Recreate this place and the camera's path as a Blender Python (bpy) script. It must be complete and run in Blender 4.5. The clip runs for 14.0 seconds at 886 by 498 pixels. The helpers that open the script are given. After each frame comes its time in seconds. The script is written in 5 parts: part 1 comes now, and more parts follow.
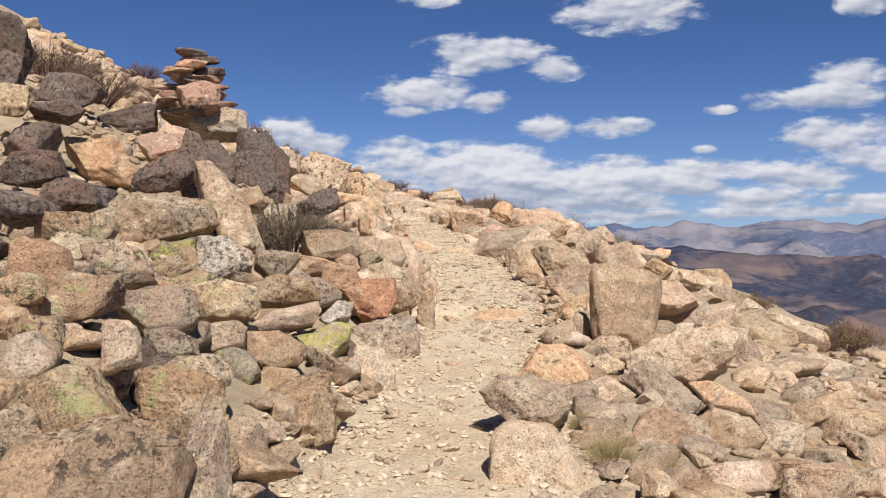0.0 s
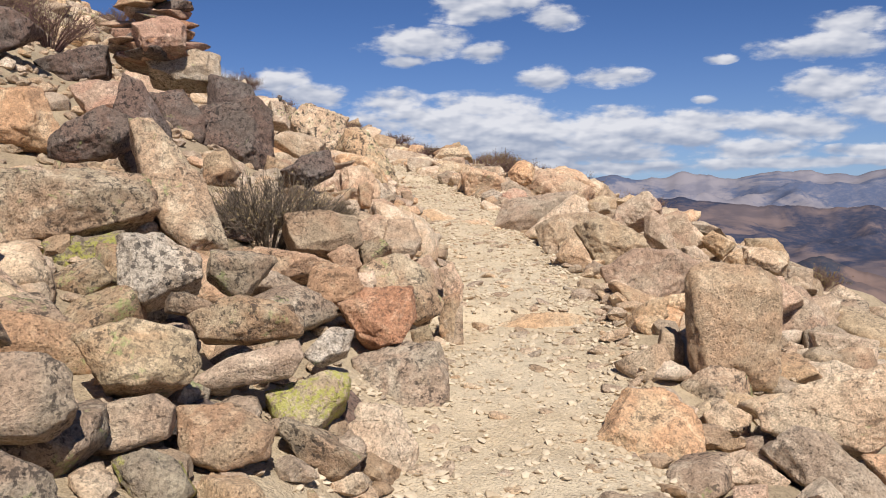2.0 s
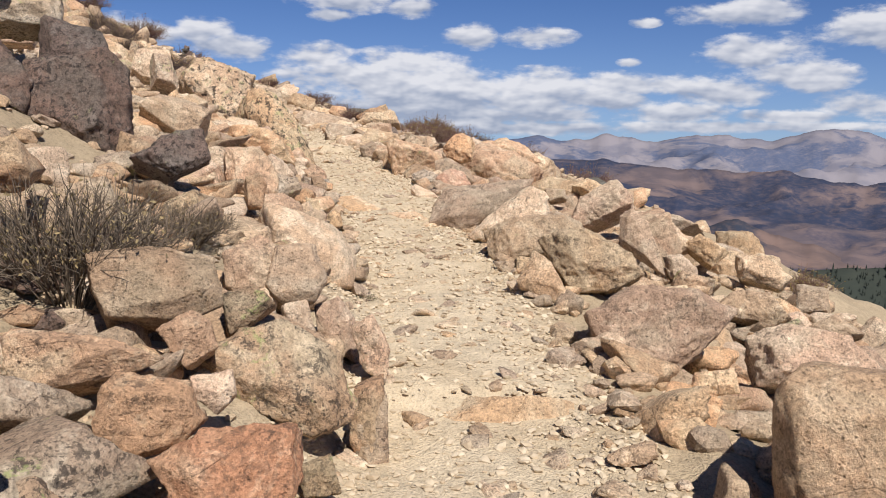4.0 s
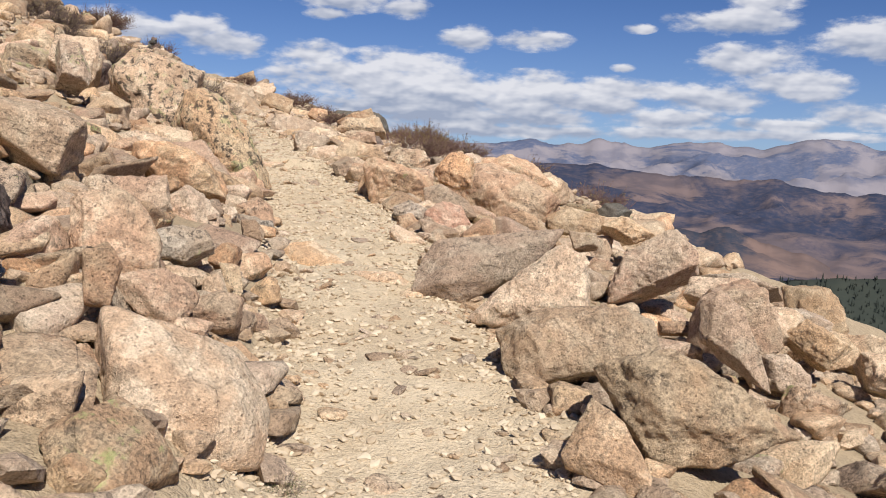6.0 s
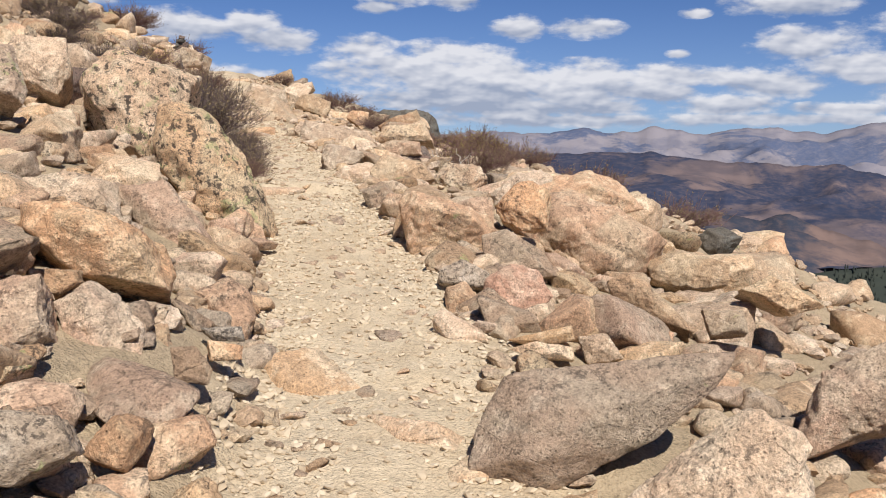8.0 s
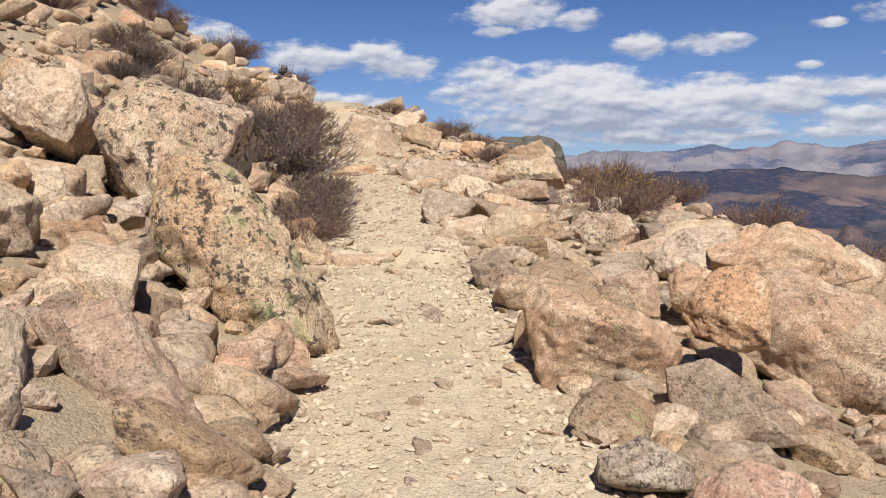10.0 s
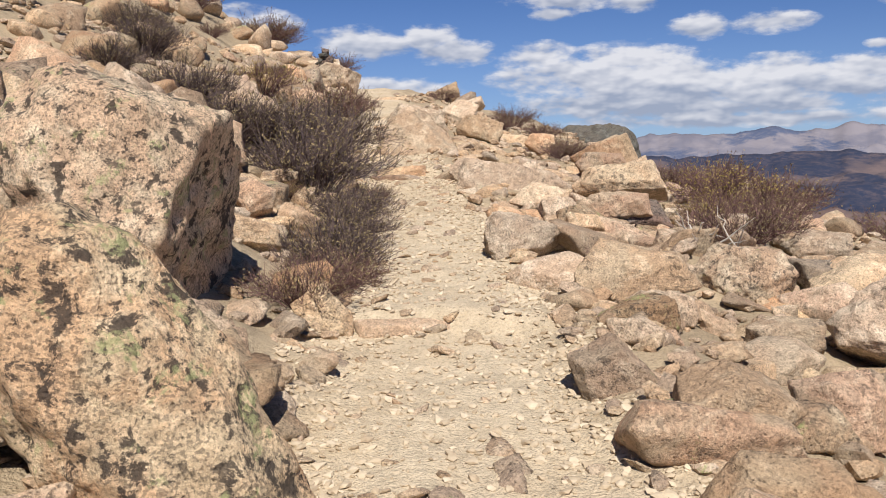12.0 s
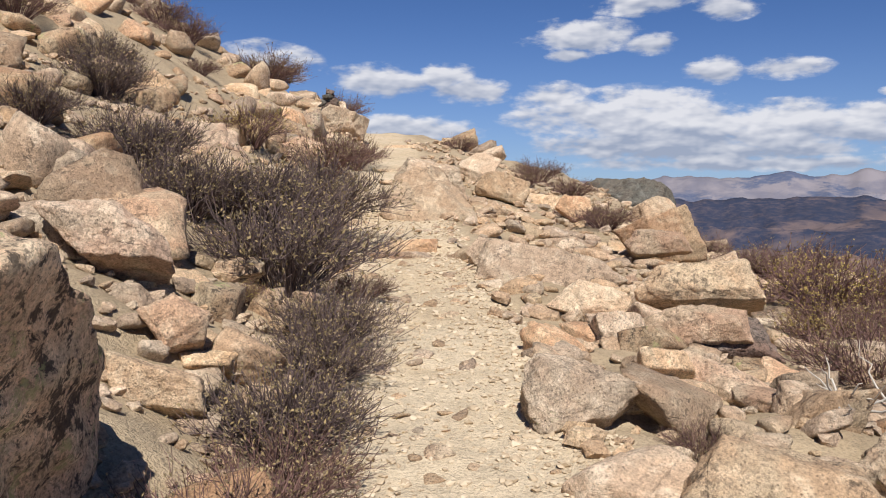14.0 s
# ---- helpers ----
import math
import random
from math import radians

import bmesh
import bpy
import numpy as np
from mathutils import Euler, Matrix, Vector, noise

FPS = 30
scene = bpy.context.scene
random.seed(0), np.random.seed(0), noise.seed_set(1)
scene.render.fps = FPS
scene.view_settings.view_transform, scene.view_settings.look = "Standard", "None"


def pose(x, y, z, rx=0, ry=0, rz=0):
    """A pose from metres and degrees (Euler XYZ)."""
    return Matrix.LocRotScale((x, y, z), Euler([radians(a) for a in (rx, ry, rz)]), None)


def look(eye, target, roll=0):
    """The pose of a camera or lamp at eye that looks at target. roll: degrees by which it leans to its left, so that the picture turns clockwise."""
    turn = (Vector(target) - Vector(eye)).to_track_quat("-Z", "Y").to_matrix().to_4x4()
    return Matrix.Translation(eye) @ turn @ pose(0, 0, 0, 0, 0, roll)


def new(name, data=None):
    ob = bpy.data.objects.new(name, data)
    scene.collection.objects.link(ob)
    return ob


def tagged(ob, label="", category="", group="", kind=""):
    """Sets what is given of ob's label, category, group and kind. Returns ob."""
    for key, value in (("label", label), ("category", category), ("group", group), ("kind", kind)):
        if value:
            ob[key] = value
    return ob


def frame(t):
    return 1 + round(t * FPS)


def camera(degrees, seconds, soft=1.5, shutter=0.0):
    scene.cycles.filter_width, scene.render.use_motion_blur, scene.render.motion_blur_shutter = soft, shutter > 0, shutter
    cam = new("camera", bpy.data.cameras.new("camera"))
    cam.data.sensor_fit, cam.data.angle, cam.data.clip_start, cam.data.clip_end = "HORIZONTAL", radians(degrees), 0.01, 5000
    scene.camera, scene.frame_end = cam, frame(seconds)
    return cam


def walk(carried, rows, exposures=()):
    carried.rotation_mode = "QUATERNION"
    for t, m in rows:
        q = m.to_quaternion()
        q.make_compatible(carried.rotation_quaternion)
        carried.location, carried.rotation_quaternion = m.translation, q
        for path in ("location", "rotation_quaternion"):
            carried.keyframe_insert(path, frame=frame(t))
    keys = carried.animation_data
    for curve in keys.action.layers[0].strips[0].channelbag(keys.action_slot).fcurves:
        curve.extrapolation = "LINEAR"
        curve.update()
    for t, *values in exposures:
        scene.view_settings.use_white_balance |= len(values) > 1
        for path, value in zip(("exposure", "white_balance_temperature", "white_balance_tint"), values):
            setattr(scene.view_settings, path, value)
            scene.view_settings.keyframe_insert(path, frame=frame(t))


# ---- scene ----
cam = camera(54.0, 14.0, soft=1.0)
METRES, EYE, TILT, LEAN, TURN = 16.5, 1.53, 0.0, 0.0, 0.0
ROWS = [
    (0.0, 0.0, 0.0, 0.0, -0.0, 0.0, -0.0),
    (0.5, -0.004, 0.0304, -0.0006, -0.32, -1.72, -0.29),
    (1.0, -0.0055, 0.0588, 0.0043, 0.26, -1.28, 0.8),
    (1.5, -0.0086, 0.0923, 0.0065, 0.45, -2.55, 1.75),
    (2.0, -0.0126, 0.1204, 0.0139, -0.11, -3.15, 0.18),
    (2.5, -0.0128, 0.1518, 0.0183, -1.16, -3.44, -0.63),
    (3.0, -0.0122, 0.1847, 0.0259, -2.69, -4.09, -0.56),
    (3.5, -0.0107, 0.2171, 0.03, -2.64, -4.71, -0.49),
    (4.0, -0.01, 0.2532, 0.0319, -4.98, -5.89, -0.96),
    (6.5, 0.0074, 0.4495, 0.0517, -5.37, -5.8, -2.36),
    (7.0, 0.0097, 0.4874, 0.0554, -4.18, -6.33, -1.19),
    (7.5, 0.0112, 0.526, 0.0599, -3.49, -6.47, -0.59),
    (8.0, 0.0123, 0.5633, 0.0668, -2.03, -6.45, -1.12),
    (8.5, 0.0123, 0.6031, 0.0709, 1.31, -5.0, -0.72),
    (11.0, 0.0004, 0.7888, 0.0865, 6.43, -5.18, 0.36),
    (11.5, -0.0075, 0.8234, 0.0896, 7.33, -6.03, 0.45),
    (12.0, -0.0114, 0.8572, 0.0938, 9.49, -5.96, 0.86),
    (12.5, -0.018, 0.8883, 0.0973, 9.71, -5.17, 0.34),
    (13.0, -0.0214, 0.922, 0.1023, 9.56, -4.28, 0.13),
    (13.5, -0.0263, 0.9543, 0.1044, 10.88, -4.66, -0.35),
    (14.0, -0.0345, 0.9855, 0.1158, 10.4, -3.53, -0.44),
]
walk(cam, [(t, pose(0, 0, EYE, TILT, LEAN, TURN) @ pose(METRES * x, METRES * y, METRES * z, 90 + pitch, roll, yaw)) for t, x, y, z, yaw, pitch, roll in ROWS])

# ---- world and sun ----
SUN_EL, SUN_AZ = 48.0, 166.0   # degrees above the horizon; clockwise from straight ahead


def build_world():
    world = bpy.data.worlds.new("sky")
    scene.world = world
    world.use_nodes = True
    nt = world.node_tree
    nt.nodes.clear()
    N, L = nt.nodes.new, nt.links.new
    sky = N("ShaderNodeTexSky")
    sky.sky_type = "NISHITA"
    sky.sun_disc = False
    sky.sun_elevation, sky.sun_rotation = radians(SUN_EL), radians(SUN_AZ)
    sky.altitude, sky.air_density, sky.dust_density, sky.ozone_density = 3500, 1.0, 0.25, 3.0
    co = N("ShaderNodeTexCoord")
    sep = N("ShaderNodeSeparateXYZ")
    L(co.outputs["Generated"], sep.inputs[0])

    def math_node(op, a, b=None, c=None, clamp=False):
        n = N("ShaderNodeMath")
        n.operation, n.use_clamp = op, clamp
        for i, v in enumerate((a, b, c)):
            if v is None:
                continue
            if isinstance(v, (int, float)):
                n.inputs[i].default_value = v
            else:
                L(v, n.inputs[i])
        return n.outputs[0]

    az = math_node("ARCTAN2", sep.outputs["X"], sep.outputs["Y"])
    el = math_node("ARCSINE", sep.outputs["Z"])
    comb = N("ShaderNodeCombineXYZ")
    L(az, comb.inputs[0]), L(el, comb.inputs[1])
    # billows: fine noise bends the outlines of the clouds
    scl = N("ShaderNodeVectorMath")
    scl.operation = "MULTIPLY"
    L(comb.outputs[0], scl.inputs[0])
    scl.inputs[1].default_value = (1.0, 2.3, 1.0)

    def noise_at(vec, scale, detail, rough=0.55):
        n = N("ShaderNodeTexNoise")
        n.inputs["Scale"].default_value, n.inputs["Detail"].default_value, n.inputs["Roughness"].default_value = scale, detail, rough
        L(vec, n.inputs["Vector"])
        return n.outputs[0]

    big = noise_at(scl.outputs[0], 17, 9, 0.62)
    up = N("ShaderNodeVectorMath")
    up.operation = "ADD"
    L(scl.outputs[0], up.inputs[0])
    up.inputs[1].default_value = (-0.004, 0.012, 0)
    big_up = noise_at(up.outputs[0], 17, 3, 0.5)
    soft = noise_at(scl.outputs[0], 17, 3, 0.5)
    dens, shade = None, None
    for a, e, w, h in CLOUDS:
        m = N("ShaderNodeVectorMath")
        m.operation = "MULTIPLY_ADD"
        L(comb.outputs[0], m.inputs[0])
        w, h, a, e = radians(w), radians(h), radians(a), radians(e)
        m.inputs[1].default_value = (1 / w, 1 / h, 0)
        m.inputs[2].default_value = (-a / w, -e / h, 0)
        ln = N("ShaderNodeVectorMath")
        ln.operation = "LENGTH"
        L(m.outputs[0], ln.inputs[0])
        f = math_node("SUBTRACT", 1.35, ln.outputs["Value"], clamp=False)
        f = math_node("MAXIMUM", f, 0.0)
        dt = N("ShaderNodeVectorMath")
        dt.operation = "DOT_PRODUCT"
        L(m.outputs[0], dt.inputs[0])
        dt.inputs[1].default_value = (0, 1, 0)
        dens = f if dens is None else math_node("MAXIMUM", dens, f)
        shade = math_node("MULTIPLY", dt.outputs["Value"], f) if shade is None else math_node("MULTIPLY_ADD", dt.outputs["Value"], f, shade)
    # overhead the layer goes on as broken cloud
    high = math_node("MULTIPLY_ADD", el, 1.6, -0.62, clamp=True)
    wide = noise_at(scl.outputs[0], 3.5, 5, 0.55)
    over = math_node("MULTIPLY", high, math_node("MULTIPLY_ADD", wide, 5.0, -2.9, clamp=True))
    dens = math_node("MAXIMUM", dens, over)
    body = math_node("MULTIPLY_ADD", math_node("SUBTRACT", big, 0.5), 2.7, dens)
    mask = N("ShaderNodeMapRange")
    mask.interpolation_type = "SMOOTHSTEP"
    mask.inputs["From Min"].default_value, mask.inputs["From Max"].default_value = 0.2, 0.86
    L(math_node("MULTIPLY", body, math_node("MULTIPLY", dens, 4.0, clamp=True)), mask.inputs["Value"])
    lit = math_node("MULTIPLY_ADD", math_node("SUBTRACT", soft, big_up), 3.4, math_node("MULTIPLY_ADD", shade, 0.55, 0.52), clamp=True)
    ramp = N("ShaderNodeMix")
    ramp.data_type = "RGBA"
    L(lit, ramp.inputs[0])
    ramp.inputs[6].default_value, ramp.inputs[7].default_value = (*CLOUD_DARK, 1), (*CLOUD_LIT, 1)
    # towards the horizon the air is paler
    pale = math_node("POWER", math_node("SUBTRACT", 1.0, math_node("MULTIPLY", math_node("ABSOLUTE", el), 4.2, clamp=True)), 2.2)
    tint = N("ShaderNodeMix")
    tint.data_type = "RGBA"
    tint.blend_type = "MULTIPLY"
    tint.inputs[0].default_value = 1.0
    L(sky.outputs[0], tint.inputs[6])
    tint.inputs[7].default_value = (*SKY_TINT, 1)
    low = N("ShaderNodeMix")
    low.data_type = "RGBA"
    L(math_node("MULTIPLY", pale, 0.55), low.inputs[0])
    L(tint.outputs[2], low.inputs[6])
    low.inputs[7].default_value = (3.6, 4.4, 5.7, 1)
    mix = N("ShaderNodeMix")
    mix.data_type = "RGBA"
    L(math_node("MULTIPLY", mask.outputs[0], 0.93), mix.inputs[0])
    L(low.outputs[2], mix.inputs[6]), L(ramp.outputs[2], mix.inputs[7])
    bg = N("ShaderNodeBackground")
    bg.inputs["Strength"].default_value = 0.086
    L(mix.outputs[2], bg.inputs["Color"])
    out = N("ShaderNodeOutputWorld")
    L(bg.outputs[0], out.inputs[0])


SKY_TINT = (0.42, 0.54, 0.75)
CLOUD_DARK, CLOUD_LIT = (3.3, 3.75, 4.9), (7.5, 7.5, 7.9)
# clouds: degrees right of straight ahead, above the horizon, half width, half height
CLOUDS = ((2.5, 12.6, 4.4, 1.25), (7.2, 11.6, 2.2, 0.8), (-1.6, 10.2, 3.8, 1.1), (3.0, 9.6, 1.9, 0.7), (-2.3, 9.0, 1.5, 0.45),
          (12.0, 15.0, 4.6, 1.4), (6.6, 7.9, 1.8, 0.85), (10.9, 7.9, 2.4, 0.7))
CLOUDS += ((-3.2, 6.4, 2.5, 0.95), (2.4, 6.0, 4.2, 1.15), (8.2, 4.7, 9.0, 1.3), (2.4, 4.4, 5.5, 1.4), (17.2, 4.9, 8.5, 0.85),
           (24.4, 6.8, 3.4, 1.2), (26.8, 5.4, 3.4, 1.1), (23.4, 9.1, 4.0, 0.9), (25.0, 10.4, 2.6, 0.75))
CLOUDS += ((19.9, 3.1, 3.2, 0.75), (12.3, 3.1, 3.0, 0.7), (26.3, 2.9, 3.0, 0.5), (25.9, 14.5, 1.6, 0.9), (17.7, 8.7, 1.0, 0.32),
           (6.2, 2.8, 8.5, 0.9), (1.5, 5.1, 7.5, 1.6), (10.5, 3.7, 7.0, 1.2), (4.5, 3.6, 8.0, 1.3), (-10.4, 7.7, 2.1, 0.9), (-8.6, 6.8, 2.9, 0.9), (-0.9, 16.0, 2.0, 0.5), (9.0, 2.1, 12.0, 0.5), (23.0, 2.3, 9.0, 0.45), (16.8, 6.3, 0.8, 0.3))
CLOUDS += ((-14.3, 7.4, 3.6, 1.1), (-22.0, 8.3, 3.4, 1.3), (31.5, 8.0, 4.0, 1.4), (33.0, 3.6, 6.0, 0.9), (-12.5, 4.2, 5.0, 1.0), (0.5, 3.2, 5.0, 0.9), (14.5, 4.0, 5.0, 0.9), (22.5, 4.6, 4.0, 1.0), (40.0, 9.5, 5.0, 1.5), (-32.0, 10.0, 5.0, 1.3))
build_world()
sun = new("sun", bpy.data.lights.new("sun", "SUN"))
sun.data.energy, sun.data.angle, sun.data.color = 5.0, radians(0.53), (1.0, 0.945, 0.87)
_a, _e = radians(SUN_AZ), radians(SUN_EL)
SUN_DIR = Vector((math.sin(_a) * math.cos(_e), math.cos(_a) * math.cos(_e), math.sin(_e)))
sun.matrix_world = look((0, 0, 60), Vector((0, 0, 60)) - SUN_DIR)
scene.view_settings.exposure = 0.3


# ---- materials ----
class Nodes:
    """A small wrapper to wire a node material."""

    def __init__(self, name):
        self.mat = bpy.data.materials.new(name)
        self.mat.use_nodes = True
        self.nt = self.mat.node_tree
        self.bsdf = self.nt.nodes["Principled BSDF"]
        self.geo = self.add("ShaderNodeNewGeometry")
        self.info = self.add("ShaderNodeObjectInfo")
        self.coord = self.add("ShaderNodeTexCoord")

    def add(self, kind):
        return self.nt.nodes.new(kind)

    def link(self, a, b):
        self.nt.links.new(a, b)

    def put(self, socket, v):
        if hasattr(v, "is_output"):
            self.link(v, socket)
        elif isinstance(v, (tuple, list)) and len(v) == 3 and socket.type == "RGBA":
            socket.default_value = (*v, 1)
        else:
            socket.default_value = v

    def math(self, op, a, b=0.0, c=0.0, clamp=False):
        n = self.add("ShaderNodeMath")
        n.operation, n.use_clamp = op, clamp
        for s, v in zip(n.inputs, (a, b, c)):
            self.put(s, v)
        return n.outputs[0]

    def vec(self, op, a, b):
        n = self.add("ShaderNodeVectorMath")
        n.operation = op
        self.put(n.inputs[0], a), self.put(n.inputs[1], b)
        return n.outputs[0]

    def noise(self, vec, scale, detail=4, rough=0.55, distort=0.0):
        n = self.add("ShaderNodeTexNoise")
        for k, v in (("Scale", scale), ("Detail", detail), ("Roughness", rough), ("Distortion", distort)):
            n.inputs[k].default_value = v
        self.put(n.inputs["Vector"], vec)
        return n.outputs[0]

    def add_noise_vec(self, vec, scale):
        n = self.add("ShaderNodeTexNoise")
        n.inputs["Scale"].default_value, n.inputs["Detail"].default_value = scale, 3
        self.put(n.inputs["Vector"], vec)
        return n.outputs["Color"]

    def voronoi(self, vec, scale, feature="F1", out="Distance"):
        n = self.add("ShaderNodeTexVoronoi")
        n.feature = feature
        n.inputs["Scale"].default_value = scale
        self.put(n.inputs["Vector"], vec)
        return n.outputs[out]

    def ramp(self, v, lo, hi):
        n = self.add("ShaderNodeMapRange")
        n.interpolation_type = "SMOOTHSTEP"
        self.put(n.inputs["Value"], v)
        n.inputs["From Min"].default_value, n.inputs["From Max"].default_value = lo, hi
        return n.outputs[0]

    def mix(self, f, a, b, blend="MIX"):
        n = self.add("ShaderNodeMix")
        n.data_type, n.blend_type = "RGBA", blend
        self.put(n.inputs[0], f), self.put(n.inputs[6], a), self.put(n.inputs[7], b)
        return n.outputs[2]

    def finish(self, color, rough, height=None, bump=0.3, dist=0.02):
        self.put(self.bsdf.inputs["Base Color"], color)
        self.put(self.bsdf.inputs["Roughness"], rough)
        self.bsdf.inputs["Specular IOR Level"].default_value = 0.25
        if height is not None:
            b = self.add("ShaderNodeBump")
            b.inputs["Strength"].default_value, b.inputs["Distance"].default_value = bump, dist
            self.put(b.inputs["Height"], height)
            self.link(b.outputs[0], self.bsdf.inputs["Normal"])
        return self.mat


def rock_material(name, base, warm, lichen_dark, lichen_green, green=(0.36, 0.40, 0.16), island=False, spot=27):
    """Weathered granite gneiss: grain, mottling, warm staining, black and green crust lichen. island: many stones in one mesh."""
    n = Nodes(name)
    rnd = n.geo.outputs["Random Per Island"] if island else n.info.outputs["Random"]
    shift = n.add("ShaderNodeCombineXYZ")
    for i in range(3):
        n.put(shift.inputs[i], n.math("MULTIPLY", rnd, 37.0 + 11 * i))
    p = n.vec("ADD", n.geo.outputs["Position"], shift.outputs[0])
    stain = n.noise(p, 2.6, 4, 0.62, 0.6)
    pale = n.noise(n.vec("ADD", p, (3.1, 7.7, 2.2)), 5.5, 5, 0.7, 0.5)
    grain = n.noise(p, 95, 4, 0.78)
    mid = n.noise(p, 22, 6, 0.72)
    pits = n.voronoi(p, 42)
    col = n.mix(n.ramp(stain, 0.36, 0.56), base, warm)
    # bleached, sun-worn skin in patches
    light = tuple(min(0.8, 1.32 * c + 0.03) for c in base)
    col = n.mix(n.math("MULTIPLY", n.ramp(pale, 0.50, 0.66), 0.75), col, light)
    hsv = n.add("ShaderNodeHueSaturation")
    n.put(hsv.inputs["Value"], n.math("MULTIPLY_ADD", rnd, 0.5, 0.84)), n.put(hsv.inputs["Color"], col)
    n.put(hsv.inputs["Saturation"], n.math("MULTIPLY_ADD", n.math("FRACT", n.math("MULTIPLY", rnd, 7.13)), 0.26, 0.80))
    col = hsv.outputs[0]
    g = n.math("MULTIPLY_ADD", n.math("SUBTRACT", grain, 0.5), 2.0, n.math("MULTIPLY_ADD", n.math("SUBTRACT", mid, 0.5), 1.7, 1.06))
    g = n.math("MULTIPLY", g, n.math("MULTIPLY_ADD", n.ramp(pits, 0.06, 0.3), 0.48, 0.57))
    gc = n.add("ShaderNodeCombineXYZ")
    for i in range(3):
        n.put(gc.inputs[i], g)
    col = n.mix(0.9, col, gc.outputs[0], "MULTIPLY")
    # black crust lichen: blotches gathered in patches
    patch = n.noise(p, 3.1, 3, 0.6)
    spots = n.noise(p, spot, 6, 0.72, 0.3)
    dark = n.math("MULTIPLY", n.ramp(spots, 0.525, 0.58), n.ramp(patch, 0.62 - 0.3 * lichen_dark, 0.80 - 0.3 * lichen_dark))
    col = n.mix(n.math("MULTIPLY", dark, min(0.88, 0.4 + 0.45 * lichen_dark)), col, (0.035, 0.028, 0.026))
    # fine dark specks all over, thicker on some faces
    speck = n.noise(n.vec("ADD", p, (9.1, 4.4, 2.7)), 74, 3, 0.6)
    thick = n.math("MULTIPLY_ADD", n.noise(p, 4.2, 3, 0.6), -0.34, 0.75 - 0.04 * lichen_dark)
    fleck = n.math("MULTIPLY", n.math("SUBTRACT", speck, thick), 22.0, clamp=True)
    col = n.mix(n.math("MULTIPLY", fleck, 0.2 + 0.28 * lichen_dark), col, (0.07, 0.055, 0.045))
    # pale green crust lichen
    gp = n.noise(n.vec("ADD", p, (5.2, 1.3, 8.8)), 4.6, 5, 0.7, 0.4)
    gm = n.ramp(gp, 0.71 - 0.22 * lichen_green, 0.77 - 0.22 * lichen_green)
    gm = n.math("MULTIPLY", gm, n.ramp(n.noise(p, 48, 4, 0.75), 0.40, 0.56))
    col = n.mix(n.math("MULTIPLY", gm, 0.7), col, green)
    # fine cracks
    crack = n.voronoi(p, 2.1, "DISTANCE_TO_EDGE")
    line = n.math("MULTIPLY", n.ramp(n.math("MULTIPLY_ADD", mid, 0.05, crack), 0.016, 0.034), 1.0)
    height = n.math("MULTIPLY_ADD", mid, 1.0, n.math("MULTIPLY_ADD", grain, 0.3, n.math("MULTIPLY_ADD", n.ramp(pits, 0.0, 0.3), 0.22, n.math("MULTIPLY", line, 0.25))))
    return n.finish(col, 0.93, height, 1.0, 0.026)


ROCK = {
    "t": rock_material("tan_granite", (0.46, 0.352, 0.235), (0.445, 0.305, 0.19), 0.5, 0.2),
    "o": rock_material("orange_granite", (0.44, 0.32, 0.205), (0.43, 0.265, 0.16), 0.5, 0.15),
    "b": rock_material("brown_gneiss", (0.37, 0.275, 0.18), (0.36, 0.24, 0.15), 0.45, 0.2),
    "r": rock_material("red_granite", (0.37, 0.24, 0.155), (0.36, 0.19, 0.115), 0.6, 0.15),
    "g": rock_material("lichen_granite", (0.36, 0.28, 0.185), (0.35, 0.23, 0.14), 0.8, 0.6),
    "y": rock_material("yellow_lichen_granite", (0.34, 0.27, 0.17), (0.30, 0.22, 0.14), 0.7, 1.05, (0.42, 0.42, 0.07)),
    "w": rock_material("pale_granite", (0.36, 0.30, 0.23), (0.35, 0.265, 0.185), 0.8, 0.35),
    "s": rock_material("smooth_tan_granite", (0.47, 0.355, 0.235), (0.46, 0.30, 0.175), 0.06, 0.02),
    "l": rock_material("spotted_granite", (0.45, 0.345, 0.225), (0.46, 0.305, 0.185), 1.15, 0.66, (0.37, 0.38, 0.18), spot=12),
    "d": rock_material("dark_weathered_gneiss", (0.14, 0.108, 0.088), (0.17, 0.108, 0.082), 1.0, 0.4),
    "k": rock_material("grey_outcrop_stone", (0.095, 0.092, 0.078), (0.115, 0.10, 0.08), 0.8, 0.15),
}
ROCK_WORDS = {
    "t": "sunlit tan granite boulder with dark lichen specks", "o": "orange-tan granite boulder with rough weathered faces",
    "b": "brown gneiss block with pitted flat faces", "r": "reddish granite rock with dark lichen spots",
    "g": "lichen-crusted tan granite rock in the piled bank", "y": "granite rock with bright yellow-green lichen",
    "w": "pale grey granite rock speckled with black lichen", "s": "smooth pale tan boulder beside the trail",
    "l": "large leaning granite boulder spotted with black and green lichen", "d": "dark weathered gneiss rock with grey lichen",
    "k": "dark grey stone outcrop on the slope",
}


